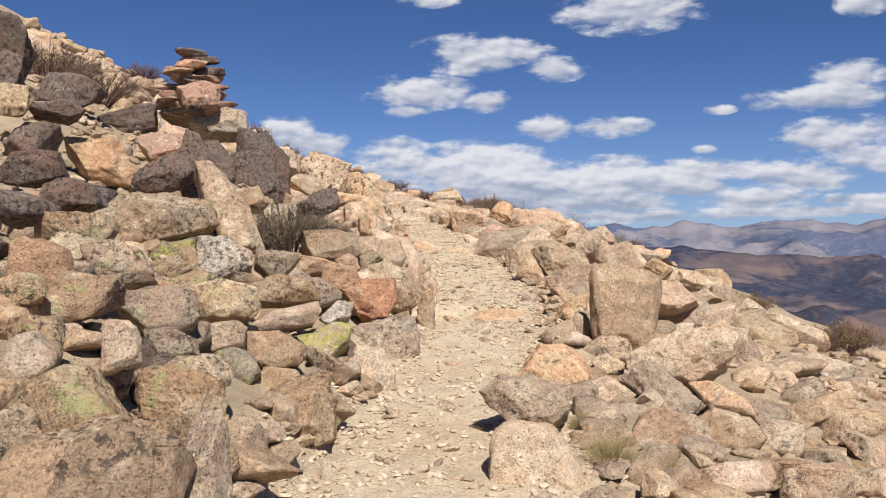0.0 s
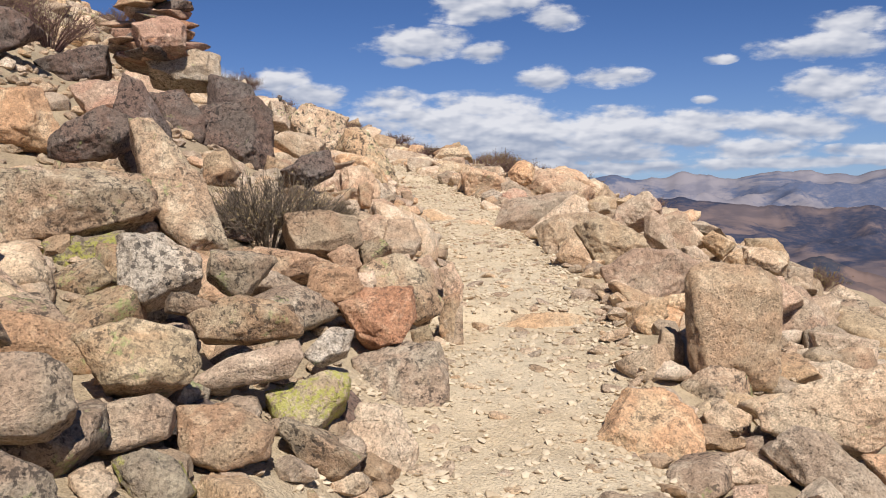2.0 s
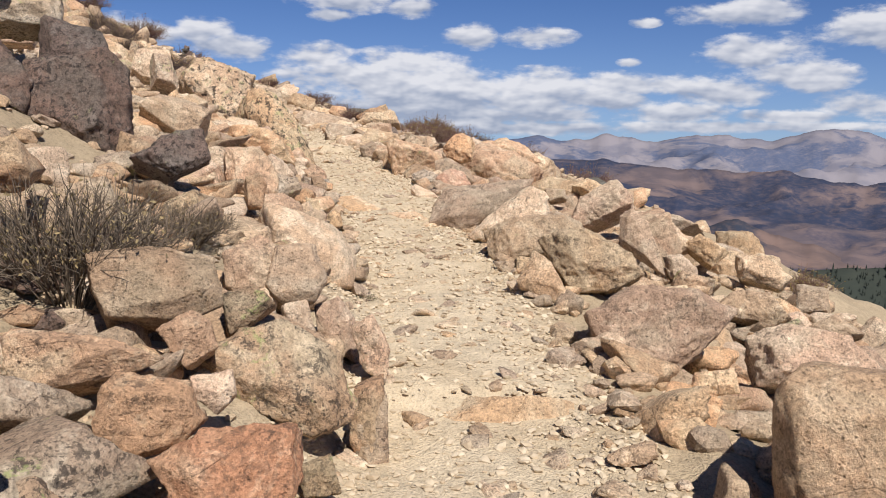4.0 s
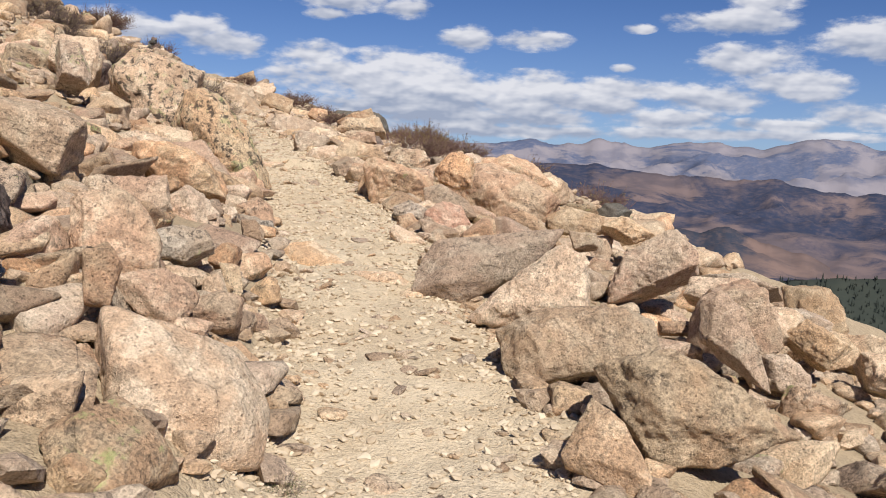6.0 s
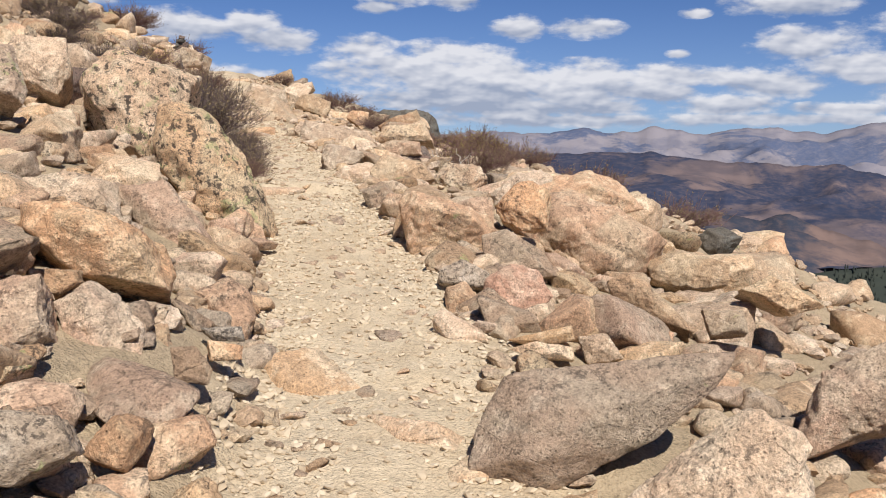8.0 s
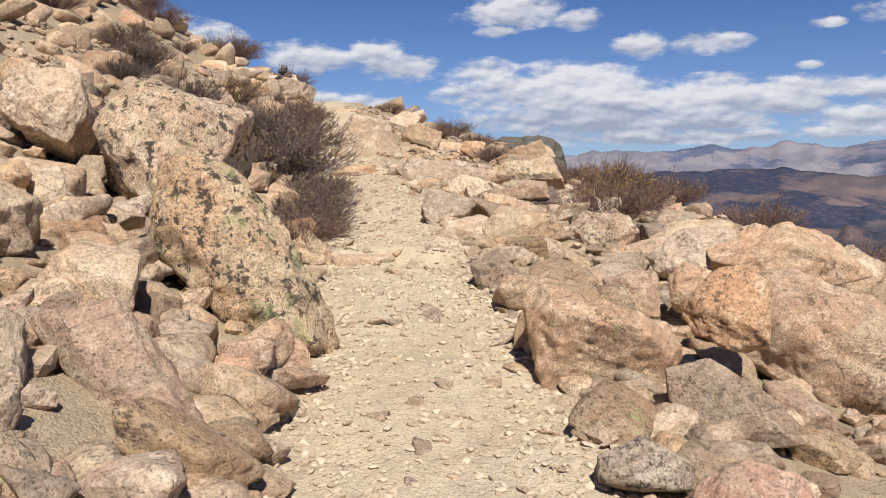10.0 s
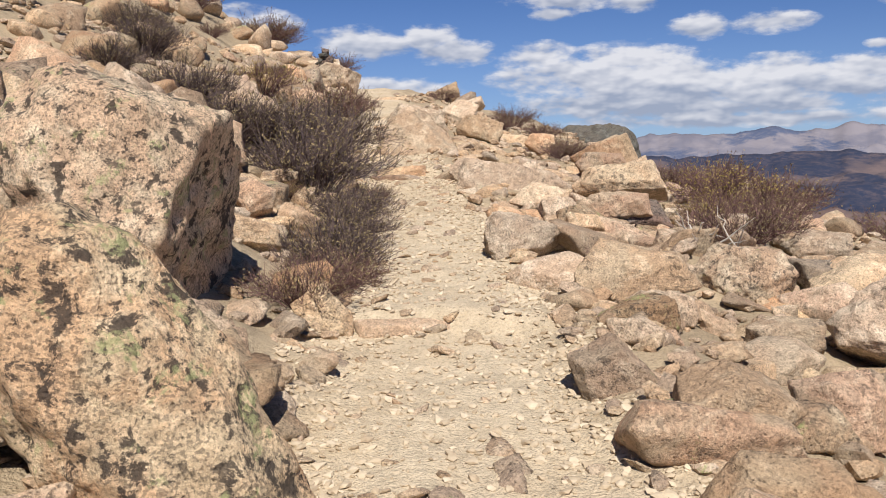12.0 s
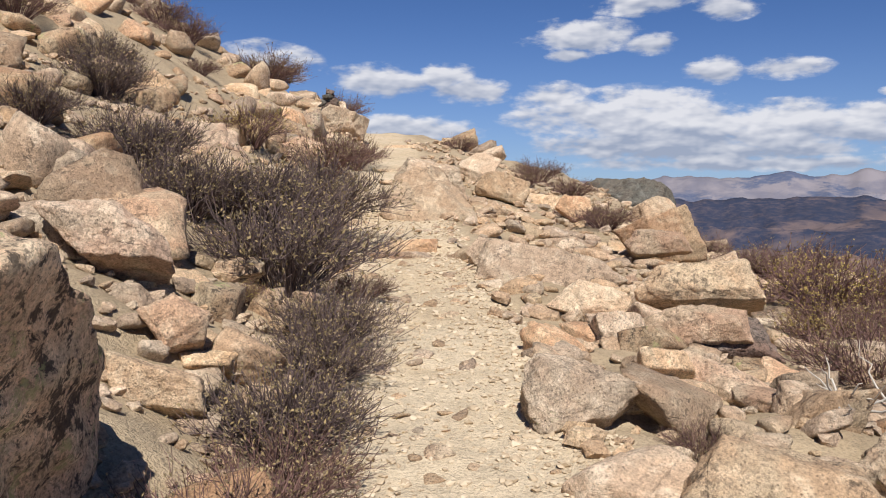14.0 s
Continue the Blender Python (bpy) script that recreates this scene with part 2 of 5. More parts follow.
def ground_material():
    n = Nodes("hillside_dirt")
    p = n.geo.outputs["Position"]
    big = n.noise(p, 1.1, 5, 0.6, 0.4)
    mid = n.noise(p, 9, 5, 0.65)
    fine = n.noise(p, 60, 4, 0.7)
    bent = n.vec("ADD", p, n.vec("MULTIPLY", n.add_noise_vec(p, 9.0), (0.05, 0.05, 0.05)))
    cell = n.voronoi(bent, 34)
    cell2 = n.voronoi(bent, 90)
    col = n.mix(n.ramp(big, 0.35, 0.68), (0.60, 0.495, 0.355), (0.54, 0.425, 0.285))
    soil = n.mix(n.ramp(big, 0.35, 0.68), (0.34, 0.265, 0.175), (0.42, 0.33, 0.22))
    wear = n.add("ShaderNodeAttribute")
    wear.attribute_name = "wear"
    col = n.mix(wear.outputs["Fac"], soil, col)
    g = n.math("MULTIPLY_ADD", n.math("SUBTRACT", fine, 0.5), 2.0, n.math("MULTIPLY_ADD", n.math("SUBTRACT", mid, 0.5), 0.9, 1.0))
    gc = n.add("ShaderNodeCombineXYZ")
    for i in range(3):
        n.put(gc.inputs[i], g)
    col = n.mix(0.9, col, gc.outputs[0], "MULTIPLY")
    pebble = n.ramp(n.noise(p, 60, 4, 0.75), 0.52, 0.60)
    col = n.mix(n.math("MULTIPLY", pebble, 0.45), col, (0.33, 0.26, 0.18))
    height = n.math("MULTIPLY_ADD", mid, 0.6, n.math("SUBTRACT", n.math("MULTIPLY", fine, 0.4), n.math("MULTIPLY_ADD", cell, 0.16, n.math("MULTIPLY", cell2, 0.2))))
    return n.finish(col, 0.95, height, 1.0, 0.03)


def plain_material(name, a, b, scale=20.0, rough=0.85, bump=0.3):
    n = Nodes(name)
    p = n.geo.outputs["Position"]
    v = n.noise(p, scale, 4, 0.6)
    rnd = n.math("MULTIPLY_ADD", n.geo.outputs["Random Per Island"], 0.9, n.math("MULTIPLY_ADD", v, 0.9, -0.4), True)
    return n.finish(n.mix(rnd, a, b), rough, v, bump, 0.01)


DIRT = ground_material()
GRAVEL = plain_material("gravel_stone", (0.40, 0.31, 0.21), (0.62, 0.52, 0.385), 30)
RUBBLE = rock_material("rubble_stone", (0.42, 0.32, 0.215), (0.40, 0.275, 0.175), 0.4, 0.2, island=True)
TWIG = plain_material("dry_twig_bark", (0.07, 0.05, 0.048), (0.17, 0.12, 0.11), 30)
TWIG_GREY = plain_material("grey_twig_bark", (0.085, 0.066, 0.05), (0.22, 0.17, 0.125), 30)
TWIG_RED = plain_material("reddish_twig_bark", (0.10, 0.055, 0.052), (0.22, 0.13, 0.11), 30)
LEAF_DRY = plain_material("dry_shrub_leaf", (0.13, 0.10, 0.06), (0.32, 0.24, 0.12), 30)
LEAF_YELLOW = plain_material("yellow_shrub_leaf", (0.20, 0.15, 0.05), (0.42, 0.31, 0.10), 30)
LEAF_GREEN = plain_material("green_tuft_leaf", (0.08, 0.11, 0.04), (0.22, 0.22, 0.09), 30)
GRASS = plain_material("straw_grass", (0.28, 0.22, 0.10), (0.48, 0.38, 0.19), 30)
DEADWOOD = plain_material("bleached_dead_wood", (0.42, 0.38, 0.33), (0.60, 0.56, 0.50), 30)


def mountain_material(name, low, high, wood_shade, haze, amount, wood_shade_share):
    """Far slopes: bare ground; dark forest, cloud shadow and blue air painted into colour."""
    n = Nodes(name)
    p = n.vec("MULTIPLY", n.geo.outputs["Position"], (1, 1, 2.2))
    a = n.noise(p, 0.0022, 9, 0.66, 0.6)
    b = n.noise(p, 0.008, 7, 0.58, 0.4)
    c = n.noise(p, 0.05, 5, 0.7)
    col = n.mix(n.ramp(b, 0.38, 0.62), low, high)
    # dark patches: forest, and cloud shadow painted into the colour
    col = n.mix(n.math("MULTIPLY", n.ramp(a, 0.56 - wood_shade_share, 0.64 - wood_shade_share), n.math("MULTIPLY_ADD", n.ramp(c, 0.3, 0.6), 0.4, 0.6)), col, wood_shade)
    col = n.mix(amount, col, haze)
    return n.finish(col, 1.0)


# ---- numeric noise ----
def hash3(ix, iy, iz, seed):
    h = (ix * 374761393 + iy * 668265263 + iz * 2147483647 + seed * 974634777) & 0xFFFFFFFF
    h = ((h ^ (h >> 13)) * 1274126177) & 0xFFFFFFFF
    h = h ^ (h >> 16)
    return (h & 0xFFFF) / 65535.0


def value_noise(p, seed=0):
    """Smooth noise from -1 to 1 at the points p (N, 3)."""
    f = np.floor(p)
    i = f.astype(np.int64)
    u = p - f
    u = u * u * (3 - 2 * u)
    total = 0
    for dx in (0, 1):
        for dy in (0, 1):
            for dz in (0, 1):
                w = (u[:, 0] if dx else 1 - u[:, 0]) * (u[:, 1] if dy else 1 - u[:, 1]) * (u[:, 2] if dz else 1 - u[:, 2])
                total = total + w * hash3(i[:, 0] + dx, i[:, 1] + dy, i[:, 2] + dz, seed)
    return total * 2 - 1


def fbm(p, octaves=4, rough=0.5, seed=0):
    total, amp = 0, 1.0
    for k in range(octaves):
        total = total + amp * value_noise(p * 2.0 ** k + 17.3 * k, seed + k)
        amp *= rough
    return total


def ridged(p, octaves=5, seed=0):
    total, amp = 0, 1.0
    for k in range(octaves):
        total = total + amp * (1 - 2 * np.abs(value_noise(p * 2.03 ** k + 9.1 * k, seed + k)))
        amp *= 0.5
    return total


def flat3(x, y):
    return np.stack([x, y, np.zeros_like(x)], axis=1)


# ---- mesh helpers ----
def mesh_from(name, verts, faces, material, smooth=True):
    me = bpy.data.meshes.new(name)
    verts, faces = np.asarray(verts, dtype=np.float32), np.asarray(faces, dtype=np.int32)
    k = faces.shape[1]
    me.vertices.add(len(verts))
    me.vertices.foreach_set("co", verts.ravel())
    me.loops.add(faces.size)
    me.loops.foreach_set("vertex_index", faces.ravel())
    me.polygons.add(len(faces))
    me.polygons.foreach_set("loop_start", np.arange(0, faces.size, k, dtype=np.int32))
    me.polygons.foreach_set("use_smooth", np.full(len(faces), smooth))
    me.update(calc_edges=True)
    me.materials.append(material)
    return me


def part(name, me, parent, label=""):
    ob = new(name, me)
    ob.parent = parent
    return tagged(ob, label)


def grid_faces(nx, ny):
    i = np.arange(nx * ny).reshape(ny, nx)
    return np.stack([i[:-1, :-1], i[:-1, 1:], i[1:, 1:], i[1:, :-1]], axis=-1).reshape(-1, 4)


def sphere_data(level):
    bm = bmesh.new()
    bmesh.ops.create_icosphere(bm, subdivisions=level, radius=1.0)
    v = np.array([q.co[:] for q in bm.verts])
    f = np.array([[q.index for q in p.verts] for p in bm.faces])
    bm.free()
    return v / np.linalg.norm(v, axis=1)[:, None], f


SPHERE = {k: sphere_data(k) for k in (1, 2, 3, 4, 5, 6)}


def stone_shape(level, seed, sharp=34, planes=10, rough=0.05, blocky=0.9, dims=(1.0, 1.0, 1.0), cut=None):
    """A broken stone of the half sizes dims: a block cut by random planes, its edges worn, its faces rough."""
    rng = np.random.default_rng(seed)
    d, f = SPHERE[level]
    dims = np.array(dims)
    box = np.array([(1, 0, 0), (-1, 0, 0), (0, 1, 0), (0, -1, 0), (0, 0, 1), (0, 0, -1)], dtype=float)
    box = box + rng.normal(0, 0.22, box.shape)
    cuts = rng.normal(0, 1, (planes, 3))
    n = np.vstack([box, cuts])
    n /= np.linalg.norm(n, axis=1)[:, None]
    c = np.concatenate([rng.uniform(blocky - 0.1, blocky + 0.08, 6), rng.uniform(0.64, 1.05, planes)])
    if cut:
        n, c = np.vstack([n, cut[:3]]), np.append(c, cut[3])
    a = np.maximum(d @ n.T, 0) / c
    r = np.sum(a ** sharp, axis=1) ** (-1.0 / sharp)
    v = d * r[:, None] * dims
    if level < 3:
        return v * (1 + rng.normal(0, 0.07, len(v)))[:, None], f
    return roughen(v, float(np.prod(dims)) ** (1 / 3), seed, level, rough), f


def roughen(v, mean, seed, level, rough):
    """Broken, layered and chipped relief on a stone; it has one size in all directions."""
    rng = np.random.default_rng(seed)
    q = v / mean + rng.uniform(0, 50, 3)
    big = fbm(q * 1.5, 2, 0.5, seed % 97)
    depth = {3: 1, 4: 1, 5: 2, 6: 3}[level]   # no finer than the mesh can hold
    fine = fbm(q * 4.6, depth, 0.62, seed % 89)
    tilt = turn(rng.uniform(-30, 30), rng.uniform(-30, 30), 0)
    layer = (q @ tilt.T) * np.array([1.1, 1.1, 3.0])
    crag = np.minimum(0, ridged(layer, depth, seed % 71) + 0.25)
    chip = np.minimum(0, value_noise(q * 2.6 + 31, seed % 53) + 0.25)
    bump = rough * mean * (0.6 * big + 0.55 * fine + 0.8 * crag + 1.0 * chip)
    return v + (v / np.linalg.norm(v, axis=1)[:, None]) * bump[:, None]


def turn(rx, ry, rz):
    return np.array(Euler((radians(rx), radians(ry), radians(rz))).to_matrix())


# ---- the hillside ----
def smooth_table(v, keys, values, r):
    """A table rounded at its knots by averaging over a window of half width r."""
    return sum(np.interp(v + o * r, keys, values) for o in (-1, -0.5, 0, 0.5, 1)) / 5


def trail_x(y):
    return smooth_table(y, (-60, 0, 4, 8, 10.5, 14, 16, 18.2, 20.5, 25, 32, 38, 60), (-3, -0.1, 0.0, 0.27, 0.36, 0.0, -0.35, -0.85, -1.35, -2.6, -4.5, -6.2, -13), 0.8)


def trail_z(y):
    return smooth_table(y, (-60, 0, 8, 16, 22, 25.5, 29, 32, 36, 42, 80), (-7.5, 0.0, 0.93, 1.87, 2.55, 2.95, 3.6, 4.25, 4.9, 4.7, -8), 0.7)


def half_width(y):
    return smooth_table(y, (-10, 0, 5, 8, 10, 13, 16, 18, 22, 26, 40), (0.7, 0.7, 0.55, 0.55, 0.5, 0.5, 0.55, 0.6, 0.55, 0.5, 0.4), 0.6)


def ground_base(x, y):
    """The height of the hillside under its stones."""
    u = x - trail_x(y)
    w = half_width(y)
    left = np.maximum(0, -u - w)
    right = np.maximum(0, u - w)
    steep = np.interp(y, (-10, 4, 6, 8.5, 10.5, 12, 15, 18, 24), (0.42, 0.42, 0.33, 0.37, 0.46, 0.46, 0.42, 0.42, 0.57))
    bank = np.interp(y, (-10, 4, 5, 7.5, 10, 13, 16, 18), (0.26, 0.24, 0.16, 0.14, 0.08, 0.06, 0.08, 0.0))
    up = bank * np.minimum(1, left / 0.25) + steep * np.maximum(0, left - 0.12)
    up = np.where(left > 5, bank + steep * 4.88 + 0.95 * steep * (left - 5), up)
    fall = np.interp(y, (-10, 10, 18, 21, 26, 30), (0.30, 0.26, 0.26, 0.10, 0.14, 0.3))
    down = 0.05 * np.minimum(right, 0.5) + fall * np.maximum(0, right - 0.5) + 0.28 * np.maximum(0, right - 4) + 0.1 * np.maximum(0, right - 10)
    return trail_z(y) + up - down


def surface(x, y):
    """The hillside with its bumps: rough beside the trail, trodden on it."""
    u = np.abs(x - trail_x(y)) / half_width(y)
    off = np.clip((u - 0.75) / 0.6, 0, 1)
    p = flat3(x, y)
    bumps = 0.085 * fbm((p @ turn(0, 0, 21).T) * 1.3, 3, 0.55, 5) + 0.02 * fbm((p @ turn(0, 0, 48).T) * 5.2, 1, 0.6, 9)
    q = p @ turn(0, 0, 33).T
    trod = 0.022 * fbm(q * 1.9, 3, 0.55, 15) + 0.009 * fbm((p @ turn(0, 0, 57).T) * 5.3, 1, 0.7, 19)
    steps = 0.0
    for at, rise in ((8.1, 0.1), (13.3, 0.05), (18.75, 0.11), (25.2, 0.14)):
        steps = steps + rise * (1 / (1 + np.exp(-np.clip((y - at) / 0.02, -40, 40))) - np.clip((y - at) / 2.4 + 0.5, 0, 1))
    far = np.hypot(x, y - 18) / 160
    wide = np.clip(far - 1, 0, 1) * 4.0 * fbm(p * 0.012, 3, 0.5, 33)
    return ground_base(x, y) + off * bumps + (1 - off) * (trod + steps) + wide


def spot(x, y):
    return float(surface(np.array([float(x)]), np.array([float(y)]))[0])


def axis(lo, hi, fine, out_lo, out_hi, grow):
    a = list(np.arange(lo, hi + 1e-6, fine))
    s = fine
    while a[-1] < out_hi:
        s *= grow
        a.append(a[-1] + s)
    s = fine
    front = []
    v = lo
    while v > out_lo:
        s *= grow
        v -= s
        front.append(v)
    return np.array(front[::-1] + a)


def build_ground():
    xs = axis(-5.0, 4.5, 0.048, -300, 4700, 1.045)
    ys = axis(1.5, 30.0, 0.068, -900, 4700, 1.05)
    X, Y = np.meshgrid(xs, ys)
    x, y = X.ravel(), Y.ravel()
    z = surface(x, y)
    # far out the hillside runs down into the valley
    dist = np.hypot(x, y - 15)
    valley = -420 + 60 * fbm(flat3(x, y) * 0.002, 3, 0.5, 3)
    k = np.clip((dist - 150) / 900, 0, 1)
    z = np.where(z < valley, valley, z) * (1 - k) + valley * k
    me = mesh_from("ground", np.stack([x, y, z], 1), grid_faces(len(xs), len(ys)), DIRT)
    # how much the soil is trodden to pale dust
    u = np.abs(x - trail_x(y)) / half_width(y) + 0.25 * fbm(flat3(x, y) * 2.1, 3, 0.5, 44)
    wear = me.attributes.new("wear", "FLOAT", "POINT")
    wear.data.foreach_set("value", np.clip((1.75 - u) / 0.9, 0, 1).astype(np.float32))
    tagged(new("ground", me), "sandy tan mountain trail and stony hillside", "ground", kind="structure")


build_ground()


# ---- distant mountains ----
def mountain(name, label, crest_az, crest_el, far, near, low_el, material, rough, seed, jag):
    """A range seen over the valley: its crest is given as degrees above the horizon at bearings right of straight ahead."""
    az = np.radians(np.arange(-50, 62, 0.14))
    rows = 60
    out = []
    for r in range(rows):
        k = r / (rows - 1)
        dist = far + (near - far) * k
        crest = smooth_table(np.degrees(az), crest_az, crest_el, 0.35)
        x, y = np.sin(az) * dist, np.cos(az) * dist
        p = flat3(x, y)
        e = crest + jag * fbm(flat3(np.degrees(az) * 1.1, np.zeros_like(az)), 4, 0.5, seed) * (1 - k)
        el = e + (low_el - e) * k ** 0.8
        relief = rough * ridged(p / (far * 0.13), 4, seed) * np.sin(np.pi * min(1, k * 1.3 + 0.02) * 0.75)
        z = 2.5 + dist * np.tan(np.radians(el)) + relief * dist
        out.append(np.stack([x, y, z], 1))
    # the back of the range
    back = out[0] * np.array([1.06, 1.06, 1.0]) - np.array([0, 0, far * 0.06])
    out.insert(0, back)
    v = np.concatenate(out)
    tagged(new(name, mesh_from(name, v, grid_faces(len(az), rows + 1)[:, ::-1], material)), label, "mountain", kind="structure")


# third colour: trees, and on the open ranges cloud shadow painted in
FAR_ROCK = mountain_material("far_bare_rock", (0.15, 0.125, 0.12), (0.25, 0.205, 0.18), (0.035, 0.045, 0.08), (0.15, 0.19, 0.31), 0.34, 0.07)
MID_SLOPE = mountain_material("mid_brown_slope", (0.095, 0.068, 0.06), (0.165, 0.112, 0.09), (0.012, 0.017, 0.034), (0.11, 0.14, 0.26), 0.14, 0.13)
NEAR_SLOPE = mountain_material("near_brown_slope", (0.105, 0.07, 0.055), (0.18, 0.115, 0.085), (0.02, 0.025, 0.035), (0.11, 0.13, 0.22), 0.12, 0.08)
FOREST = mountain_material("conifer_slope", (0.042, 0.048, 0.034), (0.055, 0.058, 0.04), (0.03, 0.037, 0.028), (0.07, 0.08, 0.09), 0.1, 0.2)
mountain("far_mountains", "hazy bare mountain range with wooded flanks and painted cloud shade", (-50, -5, 0, 5, 8.5, 10.2, 11.3, 12.8, 15.2, 16.8, 18.3, 20.0, 21.5, 23.0, 25.5, 28.0, 29.2, 31.5, 36, 62),
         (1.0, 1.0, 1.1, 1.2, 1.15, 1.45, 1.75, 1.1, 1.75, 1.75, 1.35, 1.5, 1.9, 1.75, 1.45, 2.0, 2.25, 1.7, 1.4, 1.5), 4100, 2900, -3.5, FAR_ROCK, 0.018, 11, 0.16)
mountain("middle_ridge", "dark wooded ridge beyond the valley with painted cloud shade", (-50, 5, 12, 15, 18, 21, 24, 26, 29, 33, 40, 62),
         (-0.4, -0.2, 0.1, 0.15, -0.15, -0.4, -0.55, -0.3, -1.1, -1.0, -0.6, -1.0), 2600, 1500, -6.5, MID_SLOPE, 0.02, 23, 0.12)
mountain("near_ridge", "brown open mountainside with dark gullies and painted cloud shade", (-50, 8, 13, 18, 22, 24, 27, 30, 34, 62),
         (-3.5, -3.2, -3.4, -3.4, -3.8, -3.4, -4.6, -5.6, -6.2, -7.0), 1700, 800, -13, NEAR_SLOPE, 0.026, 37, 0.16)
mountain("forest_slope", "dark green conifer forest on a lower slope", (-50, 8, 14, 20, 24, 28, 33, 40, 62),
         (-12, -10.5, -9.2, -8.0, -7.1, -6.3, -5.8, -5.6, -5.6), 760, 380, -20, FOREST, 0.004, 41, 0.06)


def conifers(n, seed):
    """Spired conifers over the lower wooded slope, too many and too far off to tell apart."""
    rng = np.random.default_rng(seed)
    az, k = np.radians(rng.uniform(12, 50, n)), rng.uniform(0, 1, n) ** 1.3
    dist = 760 + (380 - 760) * k
    crest = smooth_table(np.degrees(az), (-50, 8, 14, 20, 24, 28, 33, 40, 62), (-12, -10.5, -9.2, -8.0, -7.1, -6.3, -5.8, -5.6, -5.6), 0.35)
    x, y = np.sin(az) * dist, np.cos(az) * dist
    z = 2.5 + dist * np.tan(np.radians(crest + (-20 - crest) * k ** 0.8)) - 1.5
    vs, fs = [], []
    h = rng.uniform(3.5, 7.5, n)
    ring = np.arange(5) * 2 * math.pi / 5
    for i in range(n):
        r = h[i] * rng.uniform(0.16, 0.24)
        v = [(0, 0, h[i])]
        for lvl, w in ((0.55, 0.55), (0.5, 0.28), (0.08, 1.0)):
            v += [(math.cos(t) * r * w, math.sin(t) * r * w, h[i] * lvl) for t in ring]
        vs.append(np.array(v) + (x[i], y[i], z[i]))
        b = i * 16
        fs += [(b, b + 1 + j, b + 1 + (j + 1) % 5) for j in range(5)]
        for lo in (1, 6):
            for j in range(5):
                p, q = lo + j, lo + (j + 1) % 5
                fs += [(b + p, b + p + 5, b + q + 5), (b + p, b + q + 5, b + q)]
    tagged(new("conifer_forest", mesh_from("conifer_forest", np.vstack(vs), np.array(fs), FOREST, smooth=False)), "dense dark conifers on a distant slope", "forest", kind="stuff")


conifers(6000, 51)


# ---- boulders ----
def boulder(x, y, z, sx, sy, sz, lean, yaw, look_key, seed, name="boulder", cut=None, tilt=-8):
    size = max(sx, sy, sz)
    level = 6 if size > 0.5 else 5 if size > 0.17 else 4
    smooth = look_key == "s"
    v, f = stone_shape(level, seed * 7 + 3, 14 if smooth else 80, 10, 0.04 if look_key in "sb" else 0.075, 0.9, (sx * 1.04, sy * 1.04, sz * 1.04), cut)
    rng = np.random.default_rng(seed)
    v = v @ turn(tilt + rng.uniform(-9, 9), lean, yaw + rng.uniform(-12, 12)).T
    ob = new(name, mesh_from(name, v, f, ROCK[look_key]))
    ob.location = (x, y, z)
    return tagged(ob, ROCK_WORDS[look_key], "boulder" if size > 0.22 else "rock", "rocks along the trail")


def block(x, y, z, yaw, lean, deep, look_key, seed, outline, cut=None):
    """A boulder hewn to a convex outline of a few corners (across, up), with broken chamfers, set leaning back."""
    rng = np.random.default_rng(seed)
    pts = np.array(outline)
    nxt = np.roll(pts, -1, axis=0)
    edge = nxt - pts
    out2 = np.stack([edge[:, 1], -edge[:, 0]], 1)
    out2 /= np.linalg.norm(out2, axis=1)[:, None] + 1e-9
    if np.sum(out2 * (pts + nxt)) < 0:
        out2 = -out2
    reach = np.maximum(np.sum(out2 * pts, axis=1), 0.02)
    size = float(np.sqrt(np.prod(np.ptp(pts, axis=0))))
    planes, dist = [], []
    for (a, b), c in zip(out2, reach):
        w = rng.uniform(-0.10, 0.22)
        planes.append((a, w, b)), dist.append(c * 1.02)
        # a chamfer towards the front, broken more or less deep
        w = rng.uniform(-1.5, -0.5)
        planes.append((a, w, b)), dist.append(c + -w * deep * rng.uniform(0.5, 0.86))
    planes += [(rng.normal(0, 0.13), -1, rng.normal(0, 0.13)), (rng.normal(0, 0.2), 1, rng.normal(0, 0.2))]
    dist += [deep, deep * 1.1]
    if cut:
        planes.append(cut[:3]), dist.append(cut[3])
    n, c = np.array(planes), np.array(dist)
    ln = np.linalg.norm(n, axis=1)
    n, c = n / ln[:, None], c / ln
    level = 6 if size > 0.33 else 5
    d, f = SPHERE[level]
    # directions stretched to the block's proportions, so that the mesh is even over it
    half = np.array([np.ptp(pts[:, 0]) / 2, deep, np.ptp(pts[:, 1]) / 2])
    d = d * half
    d /= np.linalg.norm(d, axis=1)[:, None]
    a = np.maximum(d @ n.T, 0) / c
    sharp = 26 if look_key == "s" else 90
    top = a.max(axis=1)
    r = 1 / (top * np.sum((a / top[:, None]) ** sharp, axis=1) ** (1.0 / sharp))
    v = roughen(d * r[:, None], size * 0.5, seed * 7 + 3, level, 0.045 if look_key in "sb" else 0.078)
    v = v @ turn(-lean, 0, yaw).T
    ob = new("boulder", mesh_from("boulder", v, f, ROCK[look_key]))
    ob.location = (x, y, z)
    PLACED.append((x, y, max(half[0], deep)))
    return tagged(ob, ROCK_WORDS[look_key], "boulder" if size > 0.4 else "rock", "rocks along the trail")


